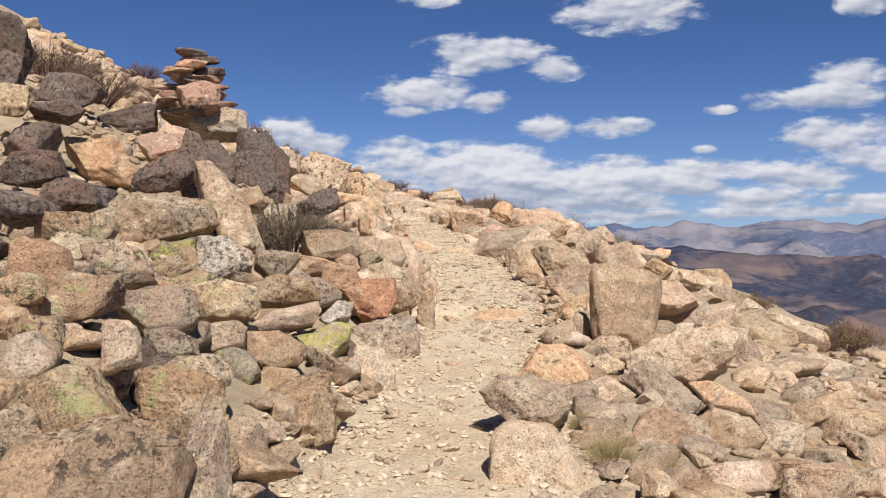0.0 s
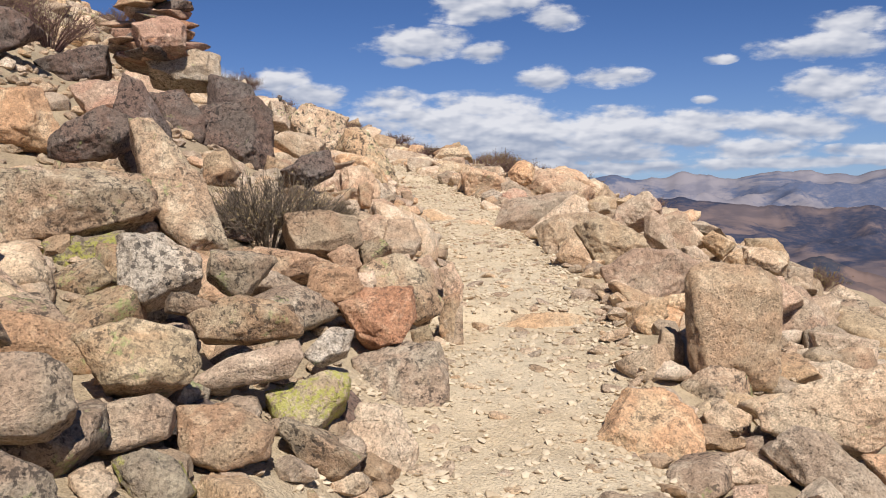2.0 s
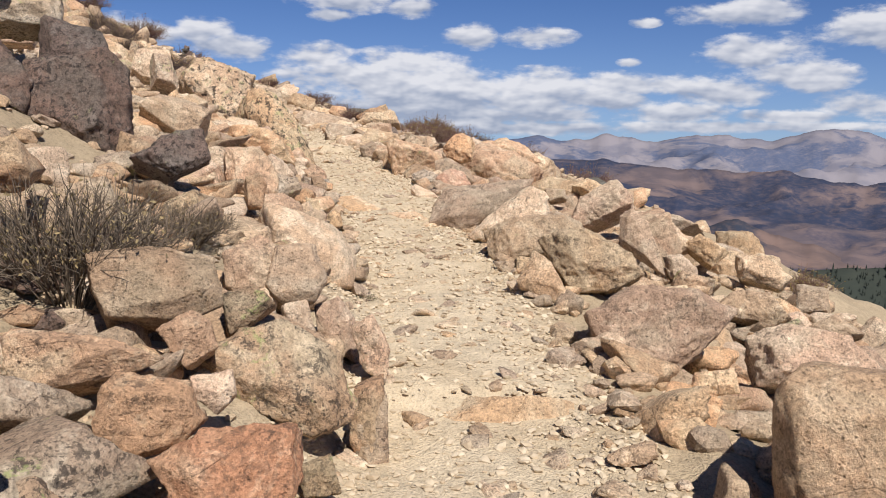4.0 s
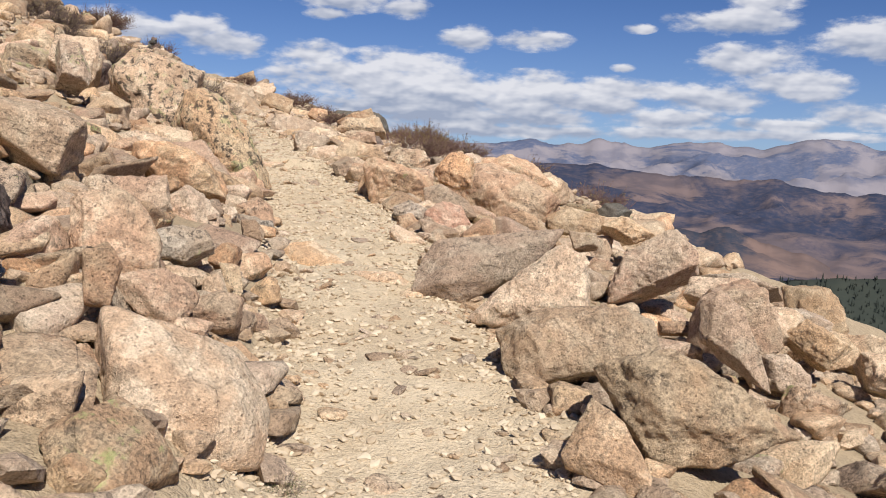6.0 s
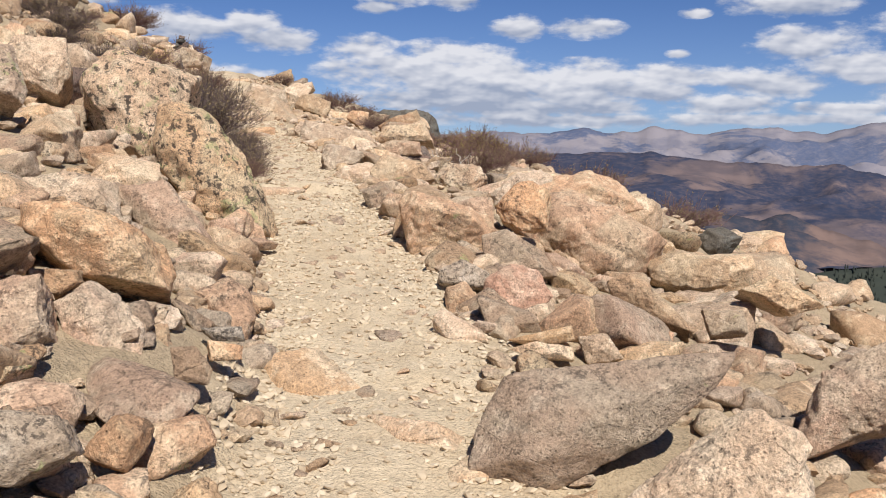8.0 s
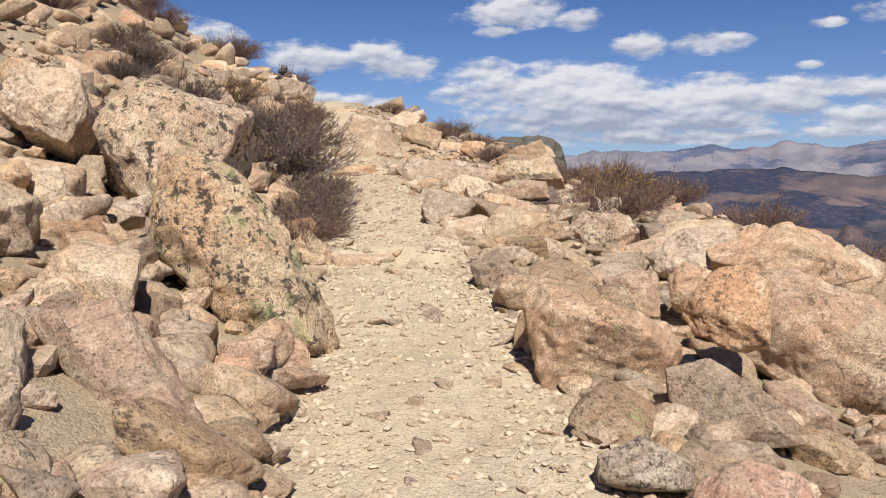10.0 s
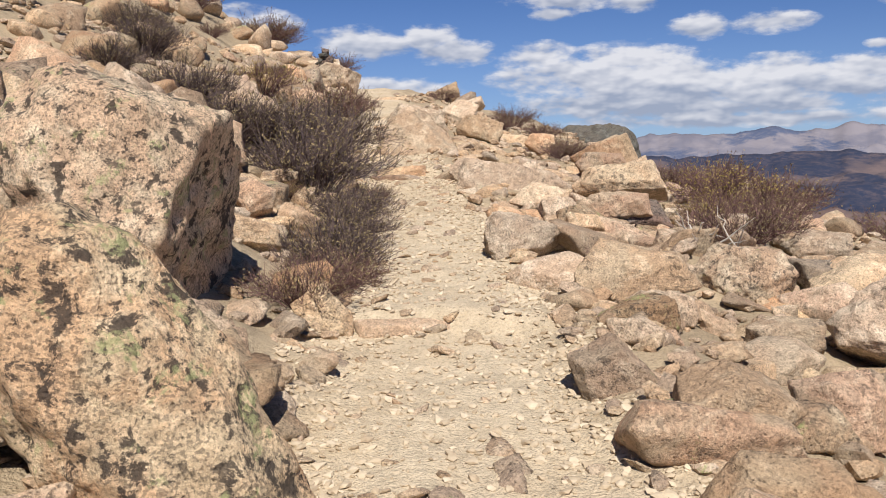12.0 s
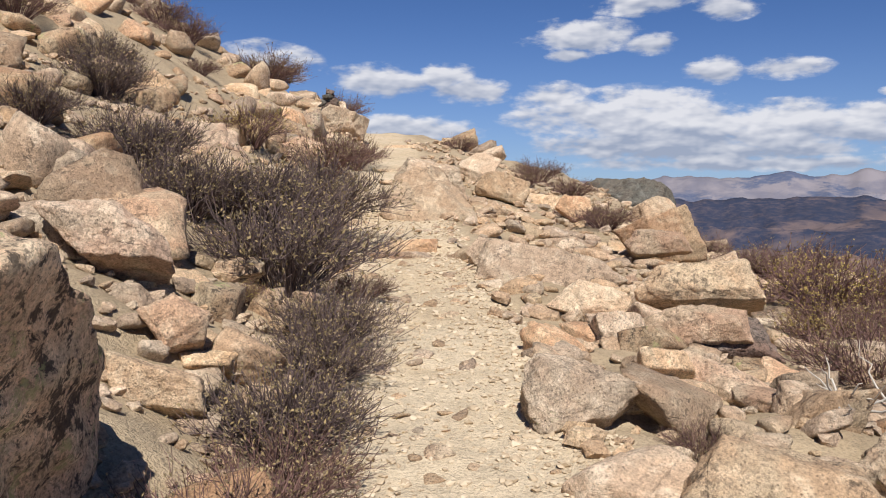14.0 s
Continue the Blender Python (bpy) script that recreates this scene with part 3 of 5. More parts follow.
PLACED = []
block(-2.18, 6.56, 1.68, 21, 22, 0.23, 'g', 1, ((-0.40, 0.23), (0.09, 0.22), (0.41, 0.17), (0.45, -0.05), (0.28, -0.14), (-0.05, -0.16), (-0.28, -0.23), (-0.45, 0.00)))
block(-2.06, 6.43, 1.41, 19, 22, 0.14, 'y', 2, ((-0.22, 0.11), (0.22, 0.18), (0.21, -0.18), (-0.02, -0.13)))
block(-1.50, 5.99, 1.44, 16, 22, 0.13, 'w', 3, ((-0.18, 0.16), (-0.01, 0.17), (0.18, 0.03), (0.17, -0.07), (-0.06, -0.17), (-0.17, -0.15)))
block(-1.74, 7.04, 1.78, 15, 22, 0.23, 'g', 4, ((-0.26, 0.40), (-0.09, 0.40), (0.11, 0.14), (0.26, -0.36), (0.09, -0.40), (-0.08, -0.23), (-0.19, 0.10)))
block(-3.26, 8.25, 2.32, 23, 22, 0.19, 'o', 5, ((-0.30, 0.22), (0.19, 0.22), (0.30, -0.07), (0.26, -0.22), (-0.08, -0.18)))
block(-2.84, 10.69, 2.55, 16, 22, 0.21, 'd', 6, ((-0.28, 0.25), (0.05, 0.30), (0.28, -0.02), (0.22, -0.30), (-0.08, -0.16)))
block(-4.04, 11.13, 3.14, 21, 22, 0.20, 'd', 7, ((-0.35, -0.01), (0.16, 0.22), (0.35, 0.21), (0.34, -0.09), (-0.12, -0.22)))
block(-2.98, 11.46, 3.19, 15, 22, 0.19, 'w', 8, ((-0.37, 0.06), (0.12, 0.18), (0.37, 0.13), (0.36, -0.18), (-0.08, -0.18), (-0.34, -0.09)))
block(-3.13, 11.13, 3.47, 17, 22, 0.16, 'r', 9, ((-0.27, 0.07), (0.04, 0.18), (0.27, 0.10), (0.25, -0.13), (-0.15, -0.18)))
block(-2.93, 9.17, 2.57, 19, 22, 0.15, 'r', 10, ((-0.27, 0.07), (-0.07, 0.16), (0.23, 0.15), (0.27, -0.09), (-0.13, -0.16)))
block(-1.69, 4.54, 1.45, 24, 22, 0.10, 'g', 11, ((-0.18, 0.09), (-0.03, 0.12), (0.10, 0.06), (0.18, -0.11), (-0.01, -0.12), (-0.13, -0.06)))
block(-1.44, 4.38, 1.21, 21, 22, 0.11, 'g', 12, ((-0.19, 0.08), (-0.05, 0.12), (0.11, 0.12), (0.18, 0.05), (0.19, -0.06), (0.11, -0.12), (-0.05, -0.10), (-0.17, 0.00)))
block(-1.25, 4.98, 1.22, 16, 22, 0.11, 'g', 13, ((-0.20, 0.07), (-0.02, 0.12), (0.15, 0.07), (0.20, -0.04), (0.12, -0.12), (-0.12, -0.11), (-0.17, -0.02)))
block(-1.04, 5.66, 1.25, 12, 22, 0.11, 'g', 14, ((-0.23, 0.02), (-0.03, 0.09), (0.19, 0.04), (0.23, -0.07), (0.00, -0.09), (-0.18, -0.07)))
block(-0.99, 5.44, 1.09, 11, 22, 0.11, 'b', 15, ((-0.22, -0.06), (-0.04, 0.05), (0.19, 0.10), (0.22, 0.04), (0.16, -0.05), (-0.01, -0.07), (-0.20, -0.10)))
block(-0.95, 4.96, 0.94, 12, 22, 0.10, 'o', 16, ((-0.16, 0.11), (0.02, 0.11), (0.16, 0.03), (0.14, -0.07), (-0.03, -0.11), (-0.15, -0.07)))
block(-0.76, 5.52, 0.91, 8, 22, 0.11, 'y', 17, ((-0.17, 0.05), (0.09, 0.14), (0.17, 0.13), (0.16, 0.02), (0.00, -0.14), (-0.12, -0.10)))
block(-1.26, 4.76, 1.04, 17, 22, 0.09, 'b', 18, ((-0.18, -0.01), (-0.07, 0.06), (0.12, 0.09), (0.18, 0.03), (0.16, -0.05), (-0.03, -0.09), (-0.16, -0.07)))
block(-1.26, 4.04, 1.08, 21, 22, 0.07, 'g', 19, ((-0.12, 0.07), (0.00, 0.08), (0.10, 0.02), (0.12, -0.06), (-0.03, -0.08), (-0.10, -0.07)))
block(-1.08, 4.58, 0.90, 15, 22, 0.08, 'y', 20, ((-0.12, 0.08), (-0.03, 0.11), (0.07, 0.07), (0.12, -0.03), (0.05, -0.11), (-0.04, -0.08)))
block(-1.05, 3.71, 1.00, 19, 22, 0.07, 'g', 21, ((-0.14, 0.02), (-0.05, 0.07), (0.07, 0.07), (0.14, 0.00), (0.13, -0.06), (0.07, -0.07), (-0.10, -0.03)))
block(-1.22, 3.29, 1.16, 26, 22, 0.06, 'o', 22, ((-0.06, 0.10), (0.02, 0.10), (0.07, 0.04), (0.07, -0.07), (-0.01, -0.09), (-0.07, -0.10)))
block(-0.85, 4.41, 0.69, 12, 22, 0.25, 'g', 23, ((-0.29, 0.02), (-0.08, 0.08), (0.09, 0.24), (0.22, 0.23), (0.29, 0.03), (0.29, -0.14), (0.16, -0.21), (-0.28, -0.24)))
block(-0.50, 5.66, 0.64, 5, 22, 0.15, 't', 24, ((-0.18, 0.07), (-0.06, 0.24), (0.09, 0.22), (0.18, 0.03), (0.11, -0.17), (-0.06, -0.24), (-0.18, -0.16)))
block(-0.44, 6.46, 0.78, 3, 30, 0.19, 'g', 25, ((-0.26, 0.22), (0.02, 0.22), (0.18, 0.27), (0.26, 0.06), (0.25, -0.27), (0.08, -0.27), (-0.19, -0.01)))
block(-0.93, 3.07, 1.00, 22, 22, 0.09, 'g', 28, ((-0.15, 0.09), (0.00, 0.11), (0.14, 0.06), (0.15, -0.07), (0.02, -0.11), (-0.13, -0.06)))
block(-0.74, 6.03, 1.08, 7, 22, 0.07, 'w', 29, ((-0.12, -0.04), (0.01, 0.09), (0.12, 0.07), (0.09, -0.03), (-0.05, -0.09)))
block(-0.15, 7.68, 0.90, 0, 5, 0.09, 'b', 30, ((-0.08, 0.10), (0.07, 0.20), (0.08, -0.10), (0.00, -0.20)))
block(1.44, 6.83, 1.04, -21, 6, 0.30, 'b', 31, ((-0.24, 0.25), (-0.16, 0.35), (0.14, 0.33), (0.23, 0.23), (0.24, -0.01), (0.19, -0.32), (-0.04, -0.35), (-0.20, -0.30), (-0.24, -0.02)))
block(1.45, 8.83, 1.08, -14, 22, 0.23, 'o', 32, ((-0.39, 0.11), (-0.17, 0.27), (0.19, 0.25), (0.39, 0.13), (0.19, -0.12), (-0.08, -0.27), (-0.24, -0.22), (-0.34, -0.02)))
block(1.01, 9.81, 1.28, -12, 22, 0.12, 'b', 39, ((-0.17, -0.03), (-0.07, 0.17), (0.05, 0.09), (0.17, -0.13), (0.09, -0.17), (-0.15, -0.08)))
block(1.39, 10.06, 1.35, -15, 22, 0.20, 't', 40, ((-0.35, 0.13), (-0.03, 0.22), (0.24, 0.07), (0.35, -0.08), (0.13, -0.19), (-0.13, -0.22), (-0.27, -0.01)))
block(0.43, 4.60, 0.71, -8, 22, 0.13, 't', 41, ((-0.23, 0.05), (-0.13, 0.13), (0.06, 0.13), (0.21, 0.06), (0.23, -0.04), (0.14, -0.13), (-0.04, -0.12), (-0.20, 0.00)))
block(0.45, 4.09, 0.46, -6, 22, 0.17, 's', 42, ((-0.22, 0.16), (-0.14, 0.23), (0.07, 0.22), (0.14, 0.12), (0.23, -0.05), (0.23, -0.15), (-0.09, -0.23), (-0.23, -0.11)))
block(1.62, 5.91, 0.81, -19, 22, 0.19, 't', 43, ((-0.35, -0.04), (-0.10, 0.10), (0.25, 0.21), (0.35, 0.11), (0.30, -0.07), (0.07, -0.21), (-0.10, -0.19), (-0.33, -0.13)))
block(1.39, 5.53, 0.59, -18, 22, 0.15, 't', 44, ((-0.25, 0.11), (-0.15, 0.19), (0.02, 0.16), (0.25, -0.04), (0.15, -0.19), (-0.01, -0.11), (-0.20, 0.04)))
block(1.73, 5.28, 0.42, -23, 22, 0.12, 't', 45, ((-0.21, 0.04), (-0.07, 0.12), (0.14, 0.07), (0.22, -0.03), (0.13, -0.12), (-0.12, -0.10), (-0.22, -0.04)))
block(2.58, 6.92, 0.40, -24, 22, 0.18, 't', 46, ((-0.28, 0.09), (-0.09, 0.22), (0.16, 0.15), (0.28, 0.01), (0.28, -0.22), (-0.02, -0.16), (-0.26, -0.03)))
block(1.81, 5.62, 0.55, -22, 22, 0.11, 'o', 47, ((-0.21, 0.09), (-0.06, 0.11), (0.15, 0.01), (0.21, -0.11), (-0.06, -0.08)))
block(0.76, 6.00, 0.64, -10, 55, 0.16, 'o', 48, ((-0.24, -0.09), (-0.12, 0.19), (0.08, 0.22), (0.24, 0.05), (0.23, -0.17), (-0.02, -0.22)))
block(2.44, 8.48, 0.83, -19, 22, 0.17, 'o', 49, ((-0.21, 0.24), (0.04, 0.26), (0.22, 0.04), (0.22, -0.16), (-0.05, -0.26), (-0.22, -0.22)))
block(3.60, 10.15, 0.71, -22, 22, 0.17, 'b', 50, ((-0.26, -0.01), (-0.06, 0.22), (0.18, 0.06), (0.26, -0.21), (-0.06, -0.22)))
block(1.17, 6.15, 0.70, -14, 22, 0.07, 't', 51, ((-0.11, 0.01), (-0.01, 0.09), (0.11, 0.02), (0.10, -0.08), (-0.06, -0.09)))
block(1.08, 5.56, 0.63, -14, 22, 0.08, 't', 52, ((-0.15, 0.03), (-0.02, 0.08), (0.15, -0.03), (0.11, -0.08), (-0.11, -0.06)))
block(1.13, 4.81, 0.46, -18, 22, 0.09, 'o', 53, ((-0.16, 0.00), (0.02, 0.10), (0.16, 0.06), (0.16, -0.06), (-0.10, -0.10)))
block(-0.98, 7.59, 1.54, 14, 22, 0.14, 'b', 54, ((-0.24, 0.13), (-0.05, 0.15), (0.21, 0.09), (0.24, -0.08), (0.05, -0.15), (-0.17, -0.13), (-0.22, 0.00)))
block(-1.05, 7.07, 1.37, 17, 22, 0.14, 'o', 55, ((-0.27, 0.09), (-0.11, 0.15), (0.05, 0.07), (0.27, 0.04), (0.27, -0.03), (0.08, -0.06), (-0.09, -0.15), (-0.24, -0.13)))
block(-0.81, 7.36, 1.38, 11, 22, 0.07, 'o', 56, ((-0.10, 0.04), (0.02, 0.10), (0.08, 0.07), (0.10, -0.03), (0.00, -0.10)))
block(-0.79, 6.73, 1.30, 14, 22, 0.10, 'o', 57, ((-0.14, 0.05), (-0.08, 0.12), (0.10, 0.08), (0.15, -0.03), (0.09, -0.09), (-0.04, -0.12), (-0.15, -0.09)))
block(-0.51, 7.56, 1.18, 5, 22, 0.18, 'g', 58, ((-0.29, 0.06), (-0.12, 0.19), (0.03, 0.22), (0.22, 0.11), (0.29, -0.09), (0.25, -0.17), (0.13, -0.22), (-0.14, -0.09)))
block(-0.55, 6.58, 1.13, 4, 22, 0.13, 'r', 59, ((-0.20, 0.07), (-0.06, 0.15), (0.19, 0.16), (0.20, 0.00), (0.10, -0.15), (0.02, -0.16), (-0.08, -0.11)))
block(-0.51, 8.50, 1.47, 4, 22, 0.10, 's', 61, ((-0.15, -0.06), (-0.10, 0.13), (0.09, 0.14), (0.15, -0.03), (0.09, -0.14), (-0.07, -0.14)))
block(-0.64, 7.83, 1.40, 8, 22, 0.08, 'g', 62, ((-0.12, 0.07), (0.01, 0.11), (0.12, 0.02), (-0.01, -0.05), (-0.09, -0.11)))
block(-0.31, 8.59, 1.17, 2, 8, 0.10, 'o', 64, ((-0.11, 0.13), (0.01, 0.17), (0.08, 0.08), (0.11, -0.17), (0.01, -0.11), (-0.09, -0.01)))
block(-2.27, 10.88, 2.38, 13, 22, 0.28, 'd', 65, ((-0.35, 0.31), (0.15, 0.42), (0.33, 0.25), (0.35, -0.22), (0.25, -0.42), (0.00, -0.40), (-0.35, -0.12)))
block(-1.43, 9.96, 2.04, 12, 22, 0.14, 'd', 66, ((-0.24, -0.03), (-0.04, 0.11), (0.21, 0.16), (0.24, -0.02), (0.00, -0.16)))
block(-0.66, 7.03, 1.28, 10, 22, 0.06, 'o', 67, ((-0.07, 0.05), (0.06, 0.07), (0.07, -0.01), (0.01, -0.07), (-0.06, -0.01)))
block(-1.03, 10.88, 1.90, 18, 22, 0.14, 'o', 68, ((-0.19, 0.18), (0.00, 0.21), (0.12, 0.12), (0.19, -0.04), (0.17, -0.19), (0.00, -0.21), (-0.19, -0.16)))
block(-0.82, 10.73, 1.63, 16, 22, 0.11, 'o', 69, ((-0.18, 0.11), (0.03, 0.13), (0.18, 0.02), (0.13, -0.08), (0.03, -0.13), (-0.14, 0.02)))
block(-0.89, 11.66, 1.79, 13, 20, 0.09, 'w', 70, ((-0.17, 0.07), (-0.05, 0.10), (0.13, 0.07), (0.17, -0.02), (0.01, -0.10), (-0.11, -0.07)))
block(-0.58, 10.03, 1.41, 15, 22, 0.40, 's', 72, ((-0.28, 0.27), (-0.15, 0.28), (-0.02, 0.23), (0.14, 0.15), (0.22, 0.03), (0.28, -0.11), (0.25, -0.27), (-0.26, -0.28)))
block(0.96, 12.59, 1.57, -9, 22, 0.26, 'b', 73, ((-0.38, 0.15), (0.00, 0.22), (0.46, 0.27), (0.39, 0.15), (0.17, -0.06), (-0.21, -0.27), (-0.46, -0.23), (-0.46, 0.01)))
block(1.13, 12.06, 1.54, -13, 22, 0.22, 't', 74, ((-0.36, -0.20), (-0.11, 0.00), (0.15, 0.27), (0.30, 0.21), (0.36, -0.01), (0.34, -0.19), (0.14, -0.26), (-0.30, -0.27)))
block(1.19, 10.94, 1.35, -16, 22, 0.30, 't', 75, ((-0.41, 0.10), (-0.28, 0.17), (0.16, 0.23), (0.35, 0.15), (0.41, -0.02), (0.09, -0.11), (-0.28, -0.23), (-0.34, -0.09)))
block(2.26, 12.97, 1.55, -21, 22, 0.22, 'o', 76, ((-0.30, -0.17), (-0.20, 0.10), (0.13, 0.30), (0.28, 0.14), (0.30, 0.03), (0.00, -0.13), (-0.29, -0.30)))
block(2.21, 11.42, 1.37, -27, 10, 0.16, 'b', 77, ((-0.19, 0.22), (-0.11, 0.27), (0.01, 0.19), (0.13, -0.09), (0.19, -0.27), (0.06, -0.20), (-0.18, -0.02)))
block(2.57, 12.53, 1.48, -26, 22, 0.11, 'o', 79, ((-0.22, -0.06), (-0.17, 0.09), (0.15, 0.10), (0.22, -0.01), (0.00, -0.10)))
block(2.74, 12.06, 1.32, -29, 22, 0.11, 'o', 80, ((-0.15, 0.14), (-0.03, 0.15), (0.15, -0.05), (-0.03, -0.15), (-0.13, -0.02)))
block(1.74, 16.89, 1.79, -12, 22, 0.45, 'o', 81, ((-0.68, 0.13), (-0.52, 0.29), (-0.15, 0.44), (0.12, 0.38), (0.68, 0.05), (0.55, -0.25), (0.20, -0.44), (-0.21, -0.16), (-0.59, 0.04)))
block(0.99, 15.52, 1.88, -8, 22, 0.15, 'b', 83, ((-0.26, 0.12), (-0.09, 0.18), (0.16, 0.02), (0.26, -0.15), (0.02, -0.18), (-0.23, -0.10)))
block(0.86, 14.62, 1.74, -8, 22, 0.14, 'r', 84, ((-0.18, 0.07), (-0.07, 0.17), (0.13, 0.14), (0.21, 0.00), (0.14, -0.15), (-0.09, -0.17), (-0.21, -0.08)))
block(1.72, 14.70, 1.68, -18, 22, 0.16, 'b', 85, ((-0.26, 0.12), (-0.16, 0.18), (0.01, 0.11), (0.23, -0.10), (0.26, -0.18), (-0.01, -0.10), (-0.21, 0.01)))
block(1.47, 14.26, 1.61, -17, 22, 0.14, 'r', 86, ((-0.26, 0.13), (-0.09, 0.15), (0.26, -0.01), (0.24, -0.09), (0.02, -0.15), (-0.24, 0.03)))
block(0.31, 16.59, 2.05, -1, 22, 0.15, 'b', 87, ((-0.22, 0.01), (-0.08, 0.19), (0.17, 0.17), (0.24, 0.02), (-0.03, -0.16), (-0.24, -0.19)))
block(-1.32, 13.54, 2.01, 24, 22, 0.50, 'o', 89, ((-0.31, 0.24), (0.02, 0.21), (0.23, 0.10), (0.31, -0.15), (0.28, -0.24), (-0.04, -0.18), (-0.13, -0.08), (-0.31, -0.03)))
block(-1.05, 12.82, 1.85, 24, 22, 0.13, 'o', 90, ((-0.16, 0.14), (-0.03, 0.22), (0.06, 0.15), (0.16, 0.00), (0.15, -0.14), (0.03, -0.22), (-0.08, -0.15)))
block(-1.35, 14.86, 1.99, 17, 30, 0.28, 'o', 91, ((-0.40, 0.30), (-0.02, 0.37), (0.12, 0.23), (0.35, -0.18), (0.40, -0.37), (0.09, -0.29), (-0.11, 0.00)))
block(-3.45, 18.04, 3.32, 25, 22, 0.22, 't', 92, ((-0.31, 0.01), (-0.21, 0.29), (0.26, 0.29), (0.31, -0.08), (0.17, -0.29), (-0.15, -0.15)))
block(-2.77, 15.82, 3.10, 27, 22, 0.13, 'g', 93, ((-0.13, 0.24), (0.07, 0.21), (0.14, -0.11), (0.09, -0.24), (-0.14, -0.15)))
block(-2.48, 18.18, 2.87, 19, 22, 0.62, 'l', 94, ((-0.57, 0.12), (-0.53, 0.39), (-0.29, 0.63), (0.35, 0.37), (0.57, 0.27), (0.56, -0.58), (0.00, -0.63), (-0.41, -0.19)), (0.94, -0.1, -0.33, 0.42))
block(-1.44, 16.45, 2.36, 25, 14, 0.42, 'l', 95, ((-0.45, 0.23), (-0.35, 0.52), (-0.17, 0.56), (-0.01, 0.45), (0.22, 0.13), (0.41, -0.24), (0.45, -0.46), (0.40, -0.56), (0.04, -0.48), (-0.19, -0.20), (-0.43, 0.07)))
block(0.52, 16.33, 1.92, -8, 22, 0.60, 'o', 96, ((-0.38, 0.08), (-0.27, 0.27), (0.00, 0.21), (0.31, 0.12), (0.38, -0.02), (0.34, -0.19), (-0.23, -0.27), (-0.35, -0.03)))
block(1.08, 16.06, 2.20, -20, 22, 0.14, 'o', 97, ((-0.20, -0.02), (-0.07, 0.14), (0.07, 0.19), (0.19, 0.13), (0.20, -0.16), (0.06, -0.19), (-0.13, -0.13)))
block(1.31, 17.77, 2.06, -15, 22, 0.15, 'o', 98, ((-0.23, 0.06), (-0.14, 0.18), (0.21, 0.06), (0.23, -0.03), (0.02, -0.18), (-0.20, -0.12)))
block(1.52, 19.19, 2.13, -14, 22, 0.23, 't', 99, ((-0.39, -0.03), (-0.18, 0.17), (0.18, 0.26), (0.39, 0.11), (0.36, -0.16), (0.12, -0.26), (-0.31, -0.15)))
block(-0.08, 17.88, 2.08, 1, 22, 0.15, 'b', 100, ((-0.19, 0.12), (0.00, 0.22), (0.19, 0.03), (0.19, -0.13), (0.06, -0.22), (-0.09, -0.16)))
block(-1.64, 18.69, 2.22, 16, 22, 0.11, 't', 101, ((-0.16, 0.05), (0.01, 0.16), (0.16, 0.00), (0.15, -0.14), (-0.06, -0.16)))
block(0.82, 20.09, 2.25, -8, 22, 0.19, 'g', 106, ((-0.32, 0.02), (-0.17, 0.22), (0.22, 0.18), (0.32, 0.00), (0.19, -0.17), (-0.04, -0.22), (-0.24, -0.10)))
block(1.75, 22.01, 2.24, -13, 22, 0.16, 't', 107, ((-0.29, 0.00), (-0.10, 0.17), (0.24, 0.12), (0.29, -0.09), (-0.09, -0.17)))
block(-0.66, 20.37, 2.48, 3, 35, 0.17, 't', 108, ((-0.28, 0.03), (-0.21, 0.21), (0.09, 0.15), (0.28, 0.04), (0.12, -0.12), (-0.18, -0.21)))
block(-0.38, 19.66, 2.29, -1, 50, 0.17, 's', 109, ((-0.32, -0.05), (-0.11, 0.12), (0.06, 0.17), (0.23, 0.05), (0.32, -0.09), (0.14, -0.17), (-0.22, -0.15)))
block(0.09, 22.38, 2.83, -4, 22, 0.19, 't', 110, ((-0.42, -0.09), (-0.27, 0.09), (0.32, 0.16), (0.42, -0.09), (0.17, -0.12), (-0.38, -0.16)))
block(0.01, 21.87, 2.62, -4, 22, 0.15, 'o', 111, ((-0.33, 0.04), (-0.05, 0.13), (0.29, 0.10), (0.33, -0.09), (-0.05, -0.13), (-0.31, -0.06)))
block(-0.67, 22.69, 2.64, 2, 22, 0.17, 't', 112, ((-0.30, -0.03), (-0.07, 0.18), (0.30, 0.07), (0.28, -0.13), (0.11, -0.18), (-0.15, -0.07)))
block(-2.60, 20.13, 2.81, 26, 22, 0.10, 'o', 114, ((-0.16, 0.06), (0.00, 0.13), (0.16, 0.03), (0.14, -0.10), (-0.03, -0.13)))
block(-4.73, 25.11, 3.91, 25, 22, 0.22, 'o', 115, ((-0.36, 0.00), (-0.23, 0.25), (0.10, 0.26), (0.36, -0.12), (-0.03, -0.26), (-0.33, -0.20)))
block(-4.95, 28.47, 3.97, 19, 22, 0.24, 'o', 116, ((-0.40, 0.03), (0.02, 0.29), (0.36, 0.14), (0.40, -0.14), (-0.06, -0.29)))
block(0.10, 21.17, 2.41, -6, 22, 0.18, 'o', 117, ((-0.35, 0.10), (-0.18, 0.17), (0.14, 0.05), (0.35, -0.11), (0.30, -0.17), (0.02, -0.16)))
block(-0.03, 24.98, 2.98, -2, 22, 0.15, 'o', 118, ((-0.31, -0.02), (-0.20, 0.13), (0.22, 0.11), (0.31, -0.08), (-0.22, -0.13)))
block(-2.74, 27.05, 3.24, 11, 50, 0.42, 't', 119, ((-0.55, -0.29), (-0.35, 0.42), (0.10, 0.61), (0.45, -0.16), (0.55, -0.55), (-0.19, -0.61)))
